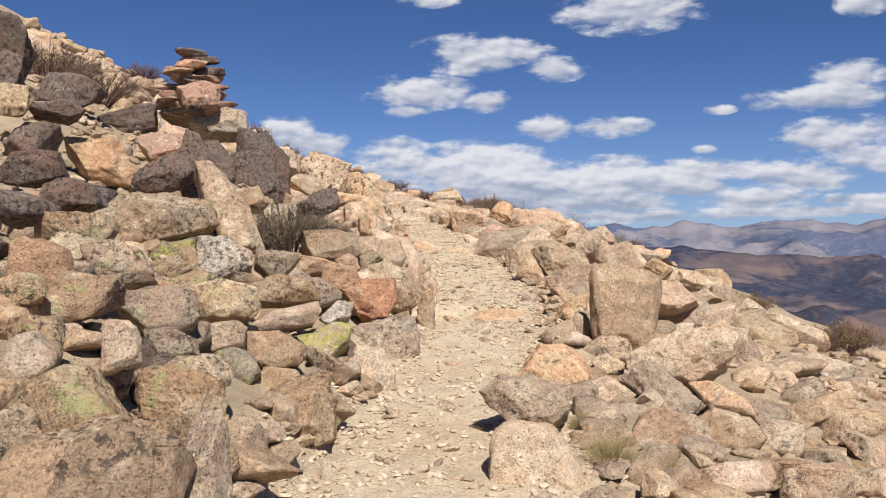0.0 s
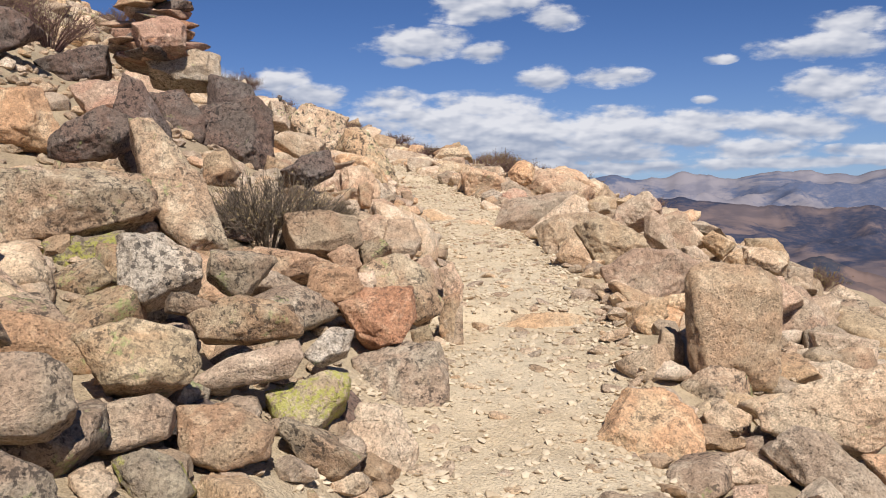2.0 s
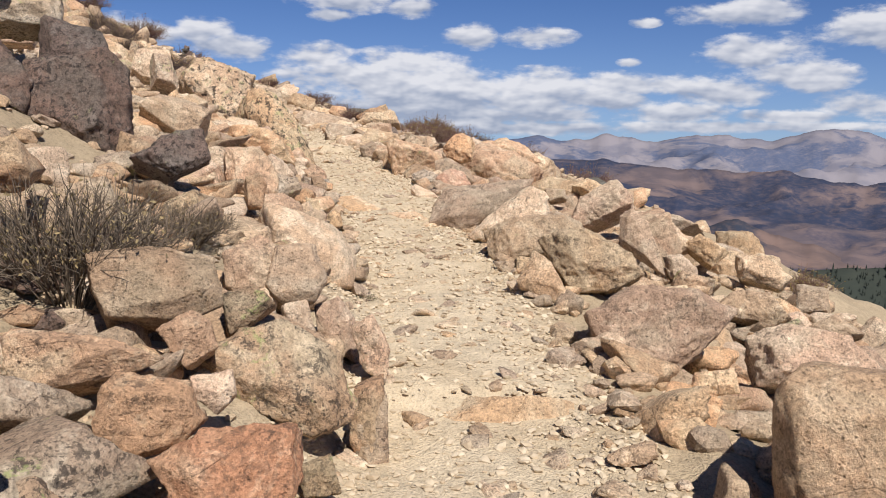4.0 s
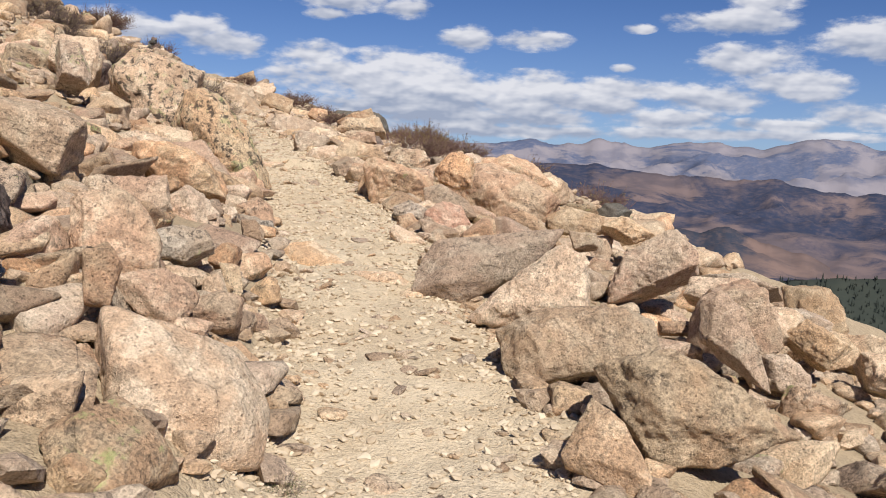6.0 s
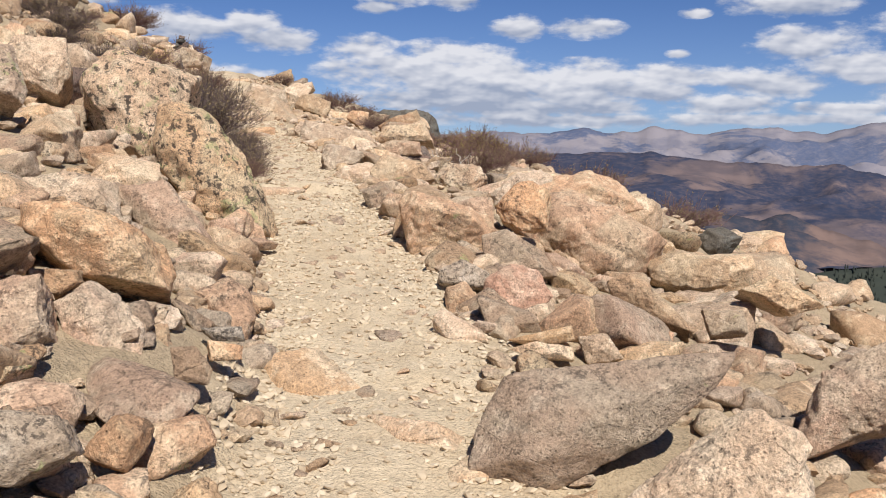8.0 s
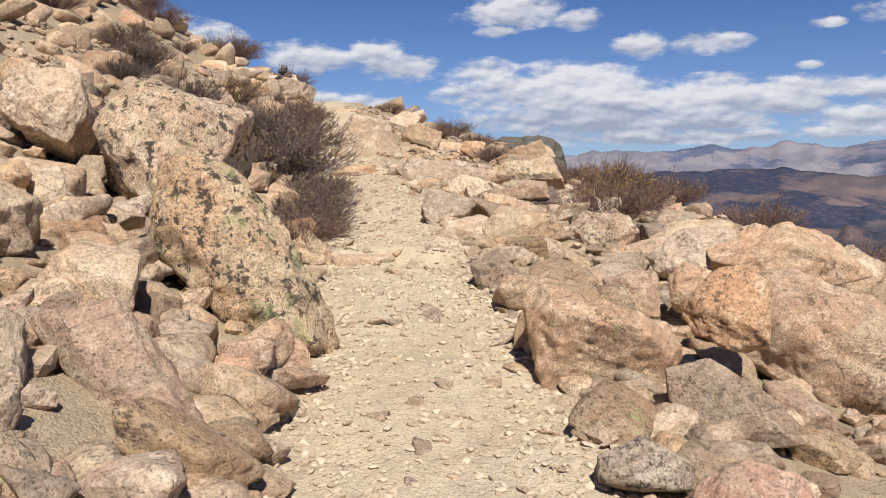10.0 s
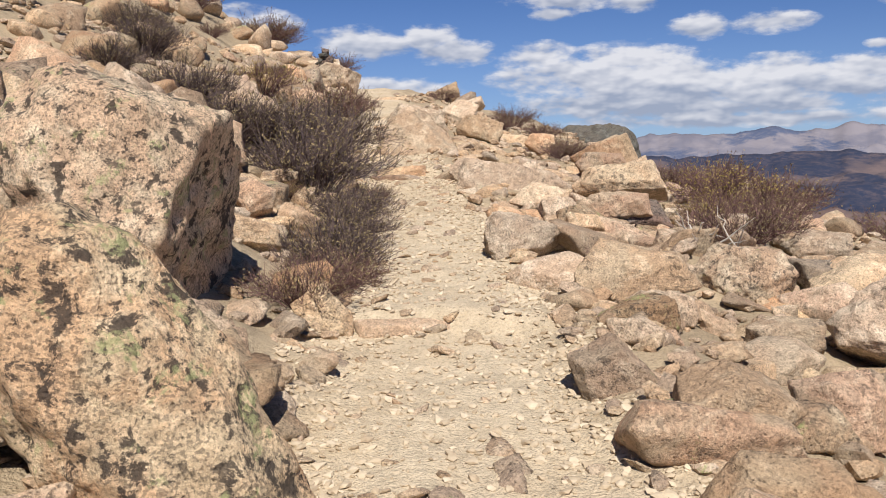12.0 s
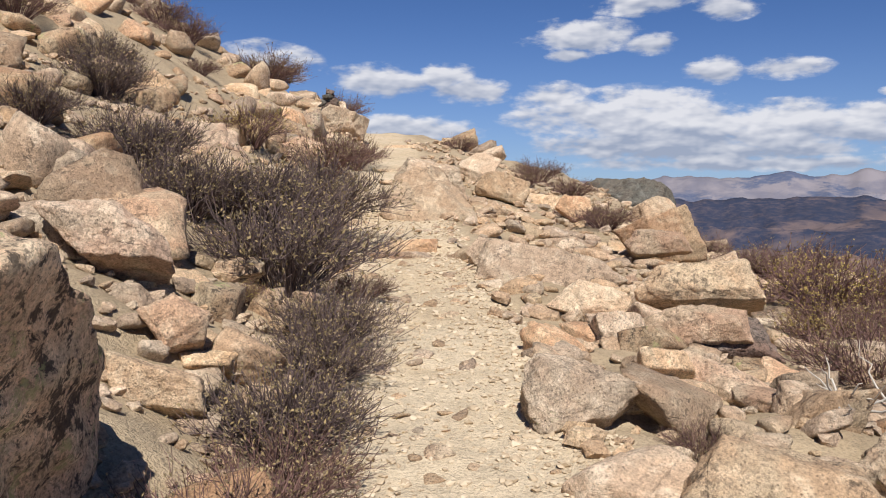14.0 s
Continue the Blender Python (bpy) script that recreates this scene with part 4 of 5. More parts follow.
block(-1.52, 24.00, 2.88, 8, 22, 0.15, 't', 120, ((-0.24, 0.01), (-0.13, 0.18), (0.16, 0.04), (0.24, -0.13), (-0.08, -0.18)))
block(-3.24, 20.62, 3.18, 30, 22, 0.18, 'o', 121, ((-0.34, 0.16), (0.01, 0.18), (0.29, -0.02), (0.34, -0.18), (-0.09, -0.13)))
block(0.37, 8.09, 0.80, -7, 62, 0.16, 's', 122, ((-0.42, 0.04), (-0.13, 0.11), (0.42, 0.10), (0.40, -0.02), (-0.05, -0.11), (-0.38, -0.09)))
block(-1.08, 18.76, 2.12, 10, 45, 0.11, 's', 123, ((-0.38, 0.06), (0.37, 0.06), (0.38, -0.05), (-0.34, -0.06)))
block(-2.57, 25.09, 2.84, 13, 40, 0.13, 'o', 124, ((-0.30, 0.08), (0.30, 0.10), (0.30, -0.07), (-0.27, -0.10)))
block(-0.29, 13.42, 1.43, 7, 68, 0.19, 's', 125, ((-0.30, 0.14), (0.05, 0.23), (0.30, -0.17), (0.15, -0.23), (-0.16, -0.13)))
block(0.23, 12.77, 1.40, -1, 68, 0.14, 's', 126, ((-0.22, 0.17), (0.22, -0.01), (0.22, -0.17), (-0.07, -0.07)))
block(-0.73, 13.69, 1.79, 14, 22, 0.11, 'o', 127, ((-0.14, 0.10), (0.00, 0.18), (0.12, 0.07), (0.14, -0.05), (0.09, -0.18), (-0.05, -0.09)))
block(-0.63, 13.15, 1.79, 15, 22, 0.06, 'w', 128, ((-0.09, 0.03), (0.08, 0.03), (0.09, -0.03), (-0.04, -0.02)))
block(-0.58, 12.95, 1.77, 15, 22, 0.06, 'o', 129, ((-0.07, 0.04), (0.07, 0.01), (0.06, -0.04), (-0.06, -0.04)))
block(-0.86, 12.95, 1.78, 20, 22, 0.06, 'o', 130, ((-0.06, 0.09), (0.04, 0.09), (0.06, -0.03), (0.04, -0.09), (-0.05, -0.03)))
block(-0.62, 12.55, 1.80, 18, 22, 0.06, 'b', 131, ((-0.07, 0.07), (0.02, 0.07), (0.07, -0.01), (0.05, -0.07), (-0.06, -0.05)))
block(-1.28, 12.95, 2.05, 27, 22, 0.06, 'o', 132, ((-0.10, 0.06), (0.10, 0.04), (0.10, -0.01), (0.01, -0.06), (-0.10, -0.05)))
block(0.48, 13.94, 1.66, -4, 45, 0.09, 's', 133, ((-0.15, 0.04), (-0.10, 0.11), (0.11, -0.02), (0.15, -0.10), (-0.05, -0.11)))
block(0.55, 14.88, 1.83, -4, 22, 0.09, 'w', 134, ((-0.16, 0.01), (-0.01, 0.09), (0.16, 0.00), (0.15, -0.08), (-0.04, -0.09), (-0.16, -0.07)))
block(0.54, 14.57, 1.71, -4, 22, 0.08, 'o', 135, ((-0.12, 0.07), (0.00, 0.11), (0.12, -0.01), (0.07, -0.10), (-0.11, -0.11)))
block(0.90, 13.77, 1.67, -11, 22, 0.07, 's', 136, ((-0.17, -0.03), (0.15, 0.06), (0.17, -0.01), (-0.03, -0.06)))
block(0.87, 13.56, 1.64, -11, 22, 0.06, 't', 137, ((-0.16, 0.00), (-0.02, 0.04), (0.15, 0.02), (0.16, -0.04), (-0.02, -0.04)))
block(1.19, 13.65, 1.63, -15, 22, 0.07, 't', 138, ((-0.11, 0.05), (0.02, 0.08), (0.11, -0.04), (-0.06, -0.08)))
block(2.52, 16.45, 1.67, -20, 22, 0.17, 't', 139, ((-0.32, 0.03), (-0.10, 0.17), (0.32, 0.07), (0.32, -0.11), (0.03, -0.17), (-0.27, -0.16)))
block(-2.51, 15.35, 2.51, 27, 22, 0.07, 't', 140, ((-0.15, 0.04), (-0.01, 0.07), (0.15, 0.00), (0.13, -0.07), (-0.12, -0.05)))
block(-1.87, 14.50, 2.26, 25, 40, 0.17, 't', 141, ((-0.32, 0.13), (0.02, 0.18), (0.32, 0.07), (0.32, -0.18), (0.07, -0.16), (-0.31, -0.06)))
block(-1.02, 23.79, 2.65, 4, 22, 0.34, 't', 142, ((-0.52, 0.38), (0.30, 0.25), (0.61, -0.01), (-0.10, -0.38), (-0.61, -0.02)))
block(0.10, 22.49, 2.85, 0, 22, 0.19, 't', 143, ((-0.36, -0.04), (0.21, 0.19), (0.36, -0.16), (-0.26, -0.19)))
block(0.15, 21.94, 2.53, -0, 22, 0.16, 'd', 144, ((-0.39, 0.09), (0.25, 0.13), (0.39, -0.12), (-0.20, -0.13)))
block(-1.34, 12.50, 1.96, 16, 22, 0.13, 'o', 145, ((-0.21, 0.13), (0.18, 0.16), (0.21, -0.06), (0.06, -0.16), (-0.17, -0.01)))
block(-0.64, 11.26, 1.55, 11, 22, 0.07, 't', 147, ((-0.07, 0.10), (0.02, 0.15), (0.07, -0.03), (0.00, -0.15), (-0.07, -0.05)))
block(-0.61, 11.55, 1.60, 10, 22, 0.06, 't', 148, ((-0.06, 0.11), (0.04, 0.09), (0.06, -0.05), (0.00, -0.11)))
block(-0.45, 10.57, 1.41, 10, 22, 0.07, 'b', 149, ((-0.11, 0.08), (0.01, 0.08), (0.10, -0.01), (0.11, -0.08), (0.01, -0.04)))
block(-0.46, 11.36, 1.44, 8, 22, 0.06, 'o', 150, ((-0.08, 0.06), (0.05, 0.02), (0.08, -0.06), (-0.07, -0.06)))
block(2.22, 12.25, 1.27, -23, 22, 0.06, 'o', 153, ((-0.16, 0.03), (0.11, 0.05), (0.16, -0.03), (-0.14, -0.05)))
block(2.59, 11.58, 1.13, -31, 22, 0.10, 't', 154, ((-0.15, 0.09), (0.01, 0.12), (0.14, 0.02), (0.15, -0.12), (-0.06, -0.10)))
block(2.05, 14.26, 1.65, -16, 22, 0.07, 't', 155, ((-0.13, 0.08), (0.10, 0.07), (0.13, -0.05), (-0.07, -0.08)))
block(2.66, 14.91, 1.72, -19, 22, 0.13, 't', 156, ((-0.26, 0.01), (-0.07, 0.13), (0.26, -0.06), (0.04, -0.13)))
block(3.25, 13.72, 1.38, -27, 22, 0.12, 't', 157, ((-0.32, 0.03), (0.04, 0.09), (0.32, -0.03), (0.17, -0.09)))
block(-0.92, 10.26, 1.81, 20, 22, 0.07, 'o', 158, ((-0.07, 0.09), (0.02, 0.12), (0.07, 0.03), (0.02, -0.12), (-0.07, -0.11)))
block(2.95, 11.90, 1.24, -22, 22, 0.13, 't', 159, ((-0.20, 0.05), (-0.05, 0.15), (0.20, 0.01), (0.06, -0.15)))
block(3.41, 11.71, 1.07, -25, 22, 0.14, 't', 160, ((-0.24, 0.14), (0.00, 0.15), (0.24, -0.04), (0.15, -0.15), (-0.18, -0.07)))
block(1.43, 7.95, 1.06, -23, 22, 0.06, 'o', 161, ((-0.09, 0.03), (0.08, 0.07), (0.11, -0.04), (-0.11, -0.07)))
block(3.55, 11.07, 0.93, -28, 22, 0.09, 't', 162, ((-0.12, 0.13), (0.12, 0.10), (0.12, -0.09), (-0.11, -0.13)))
block(1.16, 7.56, 0.93, -21, 22, 0.07, 'o', 163, ((-0.12, 0.05), (0.04, 0.08), (0.12, -0.02), (0.03, -0.08), (-0.09, -0.02)))
block(2.57, 10.12, 1.02, -25, 22, 0.13, 't', 164, ((-0.10, 0.12), (0.13, 0.12), (0.28, -0.05), (0.14, -0.12), (-0.28, -0.06)))
block(2.87, 9.47, 1.00, -30, 22, 0.09, 'b', 165, ((-0.16, 0.00), (-0.01, 0.09), (0.16, -0.02), (0.00, -0.09)))
block(2.14, 8.43, 1.04, -29, 22, 0.17, 'o', 166, ((-0.32, 0.06), (-0.11, 0.17), (0.16, 0.14), (0.32, -0.02), (0.17, -0.12), (-0.25, -0.17)))
block(-1.13, 6.97, 1.05, 19, 22, 0.08, 'g', 167, ((-0.14, 0.08), (0.07, 0.07), (0.15, -0.03), (0.01, -0.08), (-0.15, -0.04)))
block(-1.10, 7.05, 1.14, 18, 22, 0.06, 'g', 168, ((-0.05, 0.05), (0.04, 0.05), (0.05, -0.05), (-0.05, -0.04)))
block(-0.49, 8.35, 1.29, 4, 22, 0.06, 't', 169, ((-0.08, 0.05), (0.04, 0.08), (0.08, -0.08), (-0.05, -0.06)))
block(-0.32, 7.16, 0.94, 3, 15, 0.06, 'g', 170, ((-0.07, 0.04), (0.03, 0.07), (0.07, -0.06), (-0.05, -0.07)))
block(-0.14, 8.28, 1.15, -0, 10, 0.09, 'o', 171, ((-0.09, 0.11), (0.01, 0.16), (0.09, 0.00), (0.07, -0.16), (-0.04, -0.08)))
block(-0.15, 7.68, 0.96, -0, 10, 0.09, 'o', 172, ((-0.05, 0.16), (0.06, 0.20), (0.07, 0.04), (0.02, -0.20), (-0.07, -0.07)))

boulder(-1.72, 3.94, 1.30, 0.269, 0.145, 0.115, -0, 0, 'g', 1)
boulder(-1.57, 3.28, 1.11, 0.117, 0.101, 0.101, 30, 0, 'o', 3)
boulder(-1.23, 2.87, 0.98, 0.163, 0.106, 0.170, -25, 0, 'g', 4)
boulder(-1.35, 2.76, 0.94, 0.090, 0.075, 0.111, -20, 0, 'g', 5)
boulder(-1.01, 2.94, 0.83, 0.143, 0.097, 0.143, -10, 0, 'g', 17)
boulder(-1.19, 2.63, 0.88, 0.205, 0.143, 0.120, -15, 0, 'g', 18)
boulder(-0.92, 2.56, 0.79, 0.158, 0.115, 0.194, 15, 0, 'g', 19)
boulder(-0.75, 2.77, 0.68, 0.090, 0.102, 0.300, -0, 0, 'g', 20)
boulder(-3.61, 7.67, 2.48, 0.299, 0.227, 0.199, -35, 0, 'd', 35)
boulder(-2.38, 7.41, 2.16, 0.265, 0.191, 0.159, -5, 0, 'd', 36)
boulder(-2.38, 11.30, 2.64, 0.349, 0.371, 0.459, -10, 0, 'd', 38)
boulder(-1.81, 3.86, 1.41, 0.150, 0.074, 0.182, -5, 0, 'o', 40)
boulder(-1.86, 4.28, 1.42, 0.132, 0.080, 0.063, -0, 0, 'g', 41)
boulder(-4.39, 10.33, 3.42, 0.420, 0.302, 0.252, 15, 0, 'd', 43)
boulder(-4.97, 10.62, 3.37, 0.293, 0.160, 0.124, -0, 0, 'd', 44)
boulder(-5.30, 10.68, 3.97, 0.278, 0.236, 0.332, -0, 0, 'd', 45)
boulder(2.57, 5.93, 0.41, 0.251, 0.152, 0.120, -20, 0, 't', 57)
boulder(2.89, 6.38, 0.08, 0.383, 0.236, 0.186, 15, 0, 't', 58)
boulder(1.72, 4.04, 0.39, 0.216, 0.133, 0.172, -10, 0, 'o', 59)
boulder(1.36, 4.15, 0.39, 0.155, 0.086, 0.067, -0, 0, 't', 60)
boulder(3.57, 8.25, 0.36, 0.295, 0.206, 0.166, 20, 0, 't', 62)
boulder(4.11, 8.71, 0.23, 0.255, 0.197, 0.175, 30, 0, 'o', 63)
boulder(3.24, 6.59, 0.23, 0.171, 0.119, 0.094, -0, 0, 'o', 64)
boulder(1.11, 5.23, 0.52, 0.204, 0.130, 0.102, -10, 0, 't', 66)
boulder(3.73, 9.64, 0.41, 0.329, 0.177, 0.138, -0, 0, 't', 67)
boulder(2.45, 11.99, 1.32, 0.221, 0.191, 0.327, -10, -3, 'o', 72)
boulder(-0.65, 10.59, 1.54, 0.087, 0.064, 0.053, -0, -5, 'o', 84)
boulder(3.36, 13.20, 1.12, 0.261, 0.212, 0.201, 25, -5, 't', 92)
boulder(2.56, 12.52, 0.95, 0.371, 0.179, 0.141, 10, -5, 't', 93)
boulder(4.16, 14.03, 0.52, 0.220, 0.171, 0.153, -10, -5, 'o', 94)
boulder(4.68, 21.23, 1.36, 0.508, 0.296, 0.231, -10, -5, 't', 95)
boulder(-0.91, 14.44, 1.67, 0.186, 0.188, 0.223, 15, 1, 't', 99)
boulder(0.29, 17.37, 2.14, 0.212, 0.167, 0.187, 10, 6, 't', 118)
boulder(0.85, 17.85, 2.02, 0.171, 0.139, 0.165, -0, 6, 'o', 119)
boulder(0.97, 21.81, 2.11, 0.338, 0.279, 0.268, -10, 6, 't', 120)
boulder(2.20, 19.17, 1.99, 0.212, 0.213, 0.281, 20, 6, 'o', 121)
boulder(2.05, 23.46, 2.16, 0.397, 0.232, 0.182, -0, 6, 't', 124)
boulder(-3.65, 21.36, 3.25, 0.362, 0.257, 0.217, 5, 10, 't', 126)
boulder(-1.57, 29.67, 3.29, 0.412, 0.245, 0.191, -0, 10, 't', 134)
boulder(-4.84, 22.23, 3.57, 0.344, 0.165, 0.129, -5, 10, 't', 136)
boulder(-2.81, 27.66, 3.62, 0.508, 0.354, 0.286, 8, 10, 't', 137)
boulder(-3.88, 30.22, 3.83, 0.348, 0.120, 0.060, -0, 10, 't', 138)
boulder(-3.55, 29.10, 3.60, 0.363, 0.120, 0.060, -0, 10, 't', 139)
boulder(-4.37, 32.76, 4.34, 0.410, 0.120, 0.060, -0, 10, 't', 140)
boulder(-2.48, 24.70, 2.83, 0.309, 0.120, 0.060, -0, 10, 'o', 141)
boulder(-2.49, 29.39, 3.81, 0.258, 0.241, 0.292, 20, 10, 't', 142)
boulder(-1.96, 28.48, 3.54, 0.358, 0.250, 0.199, 15, 10, 't', 143)
boulder(-0.93, 28.21, 3.26, 0.230, 0.189, 0.176, 25, 10, 'o', 144)
boulder(0.02, 25.75, 2.99, 0.390, 0.301, 0.270, -10, 10, 'o', 145)
boulder(-0.44, 21.82, 2.58, 0.196, 0.135, 0.107, 15, 10, 't', 149)
boulder(0.51, 21.17, 2.41, 0.183, 0.109, 0.085, -0, 10, 'w', 151)
boulder(0.50, 20.65, 2.39, 0.204, 0.154, 0.136, -0, 10, 't', 152)
boulder(1.07, 21.95, 2.44, 0.209, 0.148, 0.122, -0, 10, 'o', 153)
boulder(0.13, 20.23, 2.33, 0.112, 0.086, 0.075, -0, 10, 't', 154)
boulder(0.42, 20.09, 2.28, 0.166, 0.106, 0.083, 10, 10, 't', 155)
boulder(0.31, 30.67, 3.16, 0.410, 0.312, 0.273, 5, 10, 't', 157)
boulder(-5.20, 26.02, 4.03, 0.405, 0.314, 0.283, -0, 10, 'o', 158)
boulder(-6.33, 33.32, 5.06, 0.575, 0.324, 0.286, -0, 10, 't', 160)
boulder(-4.41, 21.63, 3.48, 0.310, 0.172, 0.136, 8, 10, 'g', 161)
boulder(-5.11, 23.69, 3.76, 0.631, 0.135, 0.140, -0, 10, 'w', 162)
boulder(-3.67, 20.74, 3.19, 0.323, 0.220, 0.178, 15, 10, 't', 163)
boulder(-2.82, 20.28, 2.76, 0.143, 0.103, 0.086, -10, 10, 't', 165)
boulder(-3.07, 21.19, 2.87, 0.156, 0.109, 0.118, 10, 10, 't', 166)
boulder(-2.43, 19.72, 2.59, 0.209, 0.140, 0.111, 25, 10, 't', 167)
boulder(-4.00, 19.25, 3.49, 0.107, 0.137, 0.363, -0, 6, 'g', 168)
boulder(-2.45, 16.89, 2.60, 0.135, 0.105, 0.094, -0, 6, 't', 169)
boulder(-1.95, 16.12, 2.41, 0.141, 0.083, 0.065, 5, 6, 't', 170)
boulder(-2.98, 18.31, 2.80, 0.182, 0.131, 0.109, -10, 6, 't', 171)
boulder(-1.62, 15.92, 2.24, 0.061, 0.047, 0.041, -0, 6, 'o', 172)
boulder(-1.52, 15.73, 2.17, 0.067, 0.047, 0.074, -0, 6, 't', 173)
boulder(-1.11, 15.60, 2.05, 0.135, 0.097, 0.081, -0, 6, 'o', 174)
boulder(-0.94, 15.69, 1.92, 0.157, 0.071, 0.055, -5, 6, 'o', 175)
boulder(0.21, 19.14, 2.22, 0.218, 0.102, 0.111, -0, 6, 't', 180)
boulder(1.45, 20.33, 2.23, 0.278, 0.178, 0.139, -0, 6, 'w', 181)
boulder(0.86, 19.01, 2.08, 0.250, 0.108, 0.116, 5, 6, 't', 182)
boulder(-4.00, 18.28, 3.33, 0.325, 0.261, 0.244, 10, 1, 'g', 186)
boulder(-3.65, 18.52, 3.10, 0.279, 0.202, 0.198, -0, 1, 'd', 187)
boulder(-2.76, 16.83, 2.75, 0.135, 0.126, 0.166, -0, 1, 't', 190)
boulder(-2.89, 16.63, 2.82, 0.153, 0.121, 0.109, -20, 1, 't', 191)
boulder(-2.53, 16.71, 2.62, 0.155, 0.110, 0.121, -0, 1, 't', 192)
boulder(-2.37, 16.76, 2.59, 0.267, 0.114, 0.089, -10, 1, 't', 193)
boulder(3.11, 17.60, 1.48, 0.398, 0.222, 0.174, -5, 1, 't', 201)
boulder(3.61, 17.83, 1.35, 0.436, 0.196, 0.154, 5, 1, 't', 202)
boulder(2.29, 15.22, 1.48, 0.224, 0.153, 0.121, -10, 1, 't', 203)
boulder(2.21, 14.39, 1.41, 0.219, 0.112, 0.088, 10, 1, 'o', 204)
boulder(3.20, 16.19, 1.30, 0.204, 0.130, 0.102, -0, 1, 'o', 205)
boulder(2.84, 19.37, 1.92, 0.275, 0.241, 0.244, -0, 1, 't', 206)
boulder(3.91, 19.59, 1.61, 0.281, 0.215, 0.188, -0, 1, 'k', 207)
boulder(1.61, 20.24, 2.23, 0.367, 0.213, 0.167, -0, 1, 't', 208)
boulder(0.09, 19.47, 2.34, 0.371, 0.198, 0.184, 5, 1, 't', 210)
boulder(-4.30, 19.40, 3.51, 0.515, 0.327, 0.257, 20, -5, 't', 214)
boulder(-3.62, 19.06, 3.22, 0.324, 0.267, 0.252, -0, -5, 'd', 215)
boulder(-2.41, 15.74, 2.68, 0.207, 0.168, 0.155, -0, -5, 't', 216)
boulder(2.29, 15.03, 1.50, 0.280, 0.193, 0.153, -0, -5, 't', 228)
boulder(3.82, 18.15, 1.38, 0.432, 0.276, 0.216, 5, -5, 't', 229)
boulder(4.03, 14.05, 0.98, 0.207, 0.170, 0.161, -0, -5, 't', 231)
boulder(4.71, 15.07, 0.92, 0.291, 0.201, 0.328, 20, -5, 't', 232)
boulder(6.46, 19.46, 0.41, 0.497, 0.265, 0.207, 10, -5, 'g', 233)
boulder(3.56, 12.87, 1.00, 0.248, 0.191, 0.172, -10, -5, 't', 234)
boulder(2.59, 11.23, 1.03, 0.189, 0.120, 0.095, 10, -5, 'g', 235)
boulder(1.01, 10.45, 1.28, 0.104, 0.092, 0.094, -10, -5, 'o', 236)
boulder(-0.70, 11.99, 1.70, 0.088, 0.083, 0.088, -0, -5, 'o', 237)
boulder(-1.30, 5.67, 1.32, 0.101, 0.072, 0.059, 5, -3, 'g', 239)
boulder(3.92, 13.07, 0.94, 0.367, 0.213, 0.167, 15, -3, 't', 246)
boulder(2.53, 7.91, 0.70, 0.181, 0.152, 0.148, -0, -3, 'o', 249)
boulder(2.12, 7.22, 0.68, 0.198, 0.126, 0.099, -5, -3, 't', 250)
boulder(1.08, 6.91, 0.90, 0.078, 0.089, 0.117, -0, -3, 'o', 253)
boulder(-1.84, 12.14, 2.35, 0.320, 0.238, 0.204, 20, -3, 't', 259)
boulder(-1.80, 8.38, 1.98, 0.136, 0.119, 0.119, -0, -3, 'o', 261)
boulder(-2.61, 5.54, 2.04, 0.216, 0.138, 0.108, -10, 0, 'd', 262)
boulder(-2.30, 4.70, 1.76, 0.168, 0.125, 0.107, -0, 0, 'd', 263)
boulder(-2.31, 5.44, 1.87, 0.230, 0.135, 0.106, -5, 0, 'd', 264)
boulder(-2.02, 4.76, 1.63, 0.201, 0.137, 0.108, 5, 0, 'g', 265)
boulder(-3.50, 7.99, 2.78, 0.260, 0.133, 0.104, -10, 0, 'd', 267)
boulder(-3.73, 7.50, 2.82, 0.219, 0.138, 0.141, -0, 0, 'g', 268)
boulder(-4.06, 8.12, 3.17, 0.158, 0.171, 0.211, -0, 0, 'd', 269)
boulder(-3.86, 13.07, 3.25, 0.467, 0.240, 0.218, -0, 0, 'o', 271)
boulder(-2.22, 7.79, 2.26, 0.152, 0.192, 0.309, -0, 0, 'd', 274)
boulder(-1.18, 6.17, 1.41, 0.160, 0.130, 0.120, -0, 0, 'g', 275)
boulder(-0.72, 8.55, 1.48, 0.167, 0.156, 0.199, -0, 0, 'o', 278)
boulder(2.06, 19.06, 2.10, 0.557, 0.389, 0.310, -10, 0, 'o', 281)
boulder(3.85, 9.61, 0.60, 0.343, 0.200, 0.156, 20, 0, 't', 286)
boulder(2.60, 5.29, 0.30, 0.189, 0.130, 0.103, 20, 0, 'o', 287)
boulder(1.61, 4.29, 0.42, 0.181, 0.107, 0.084, -0, 0, 'o', 290)
boulder(2.20, 4.54, 0.29, 0.177, 0.113, 0.089, -10, 0, 't', 291)
boulder(-1.93, 4.61, 1.53, 0.090, 0.077, 0.075, -0, 0, 'g', 299)
boulder(-1.83, 3.74, 1.34, 0.134, 0.092, 0.073, -10, 0, 'g', 300)
boulder(-1.62, 3.45, 1.17, 0.134, 0.086, 0.098, 5, 0, 'g', 301)
boulder(-1.31, 3.44, 1.01, 0.101, 0.077, 0.099, -10, 0, 'g', 302)
boulder(-3.16, 18.16, 2.87, 0.213, 0.151, 0.124, -0, 6, 't', 309)
boulder(-2.53, 17.39, 2.61, 0.166, 0.114, 0.091, -10, 6, 't', 310)
boulder(-2.18, 16.46, 2.49, 0.144, 0.092, 0.072, 10, 6, 'o', 311)
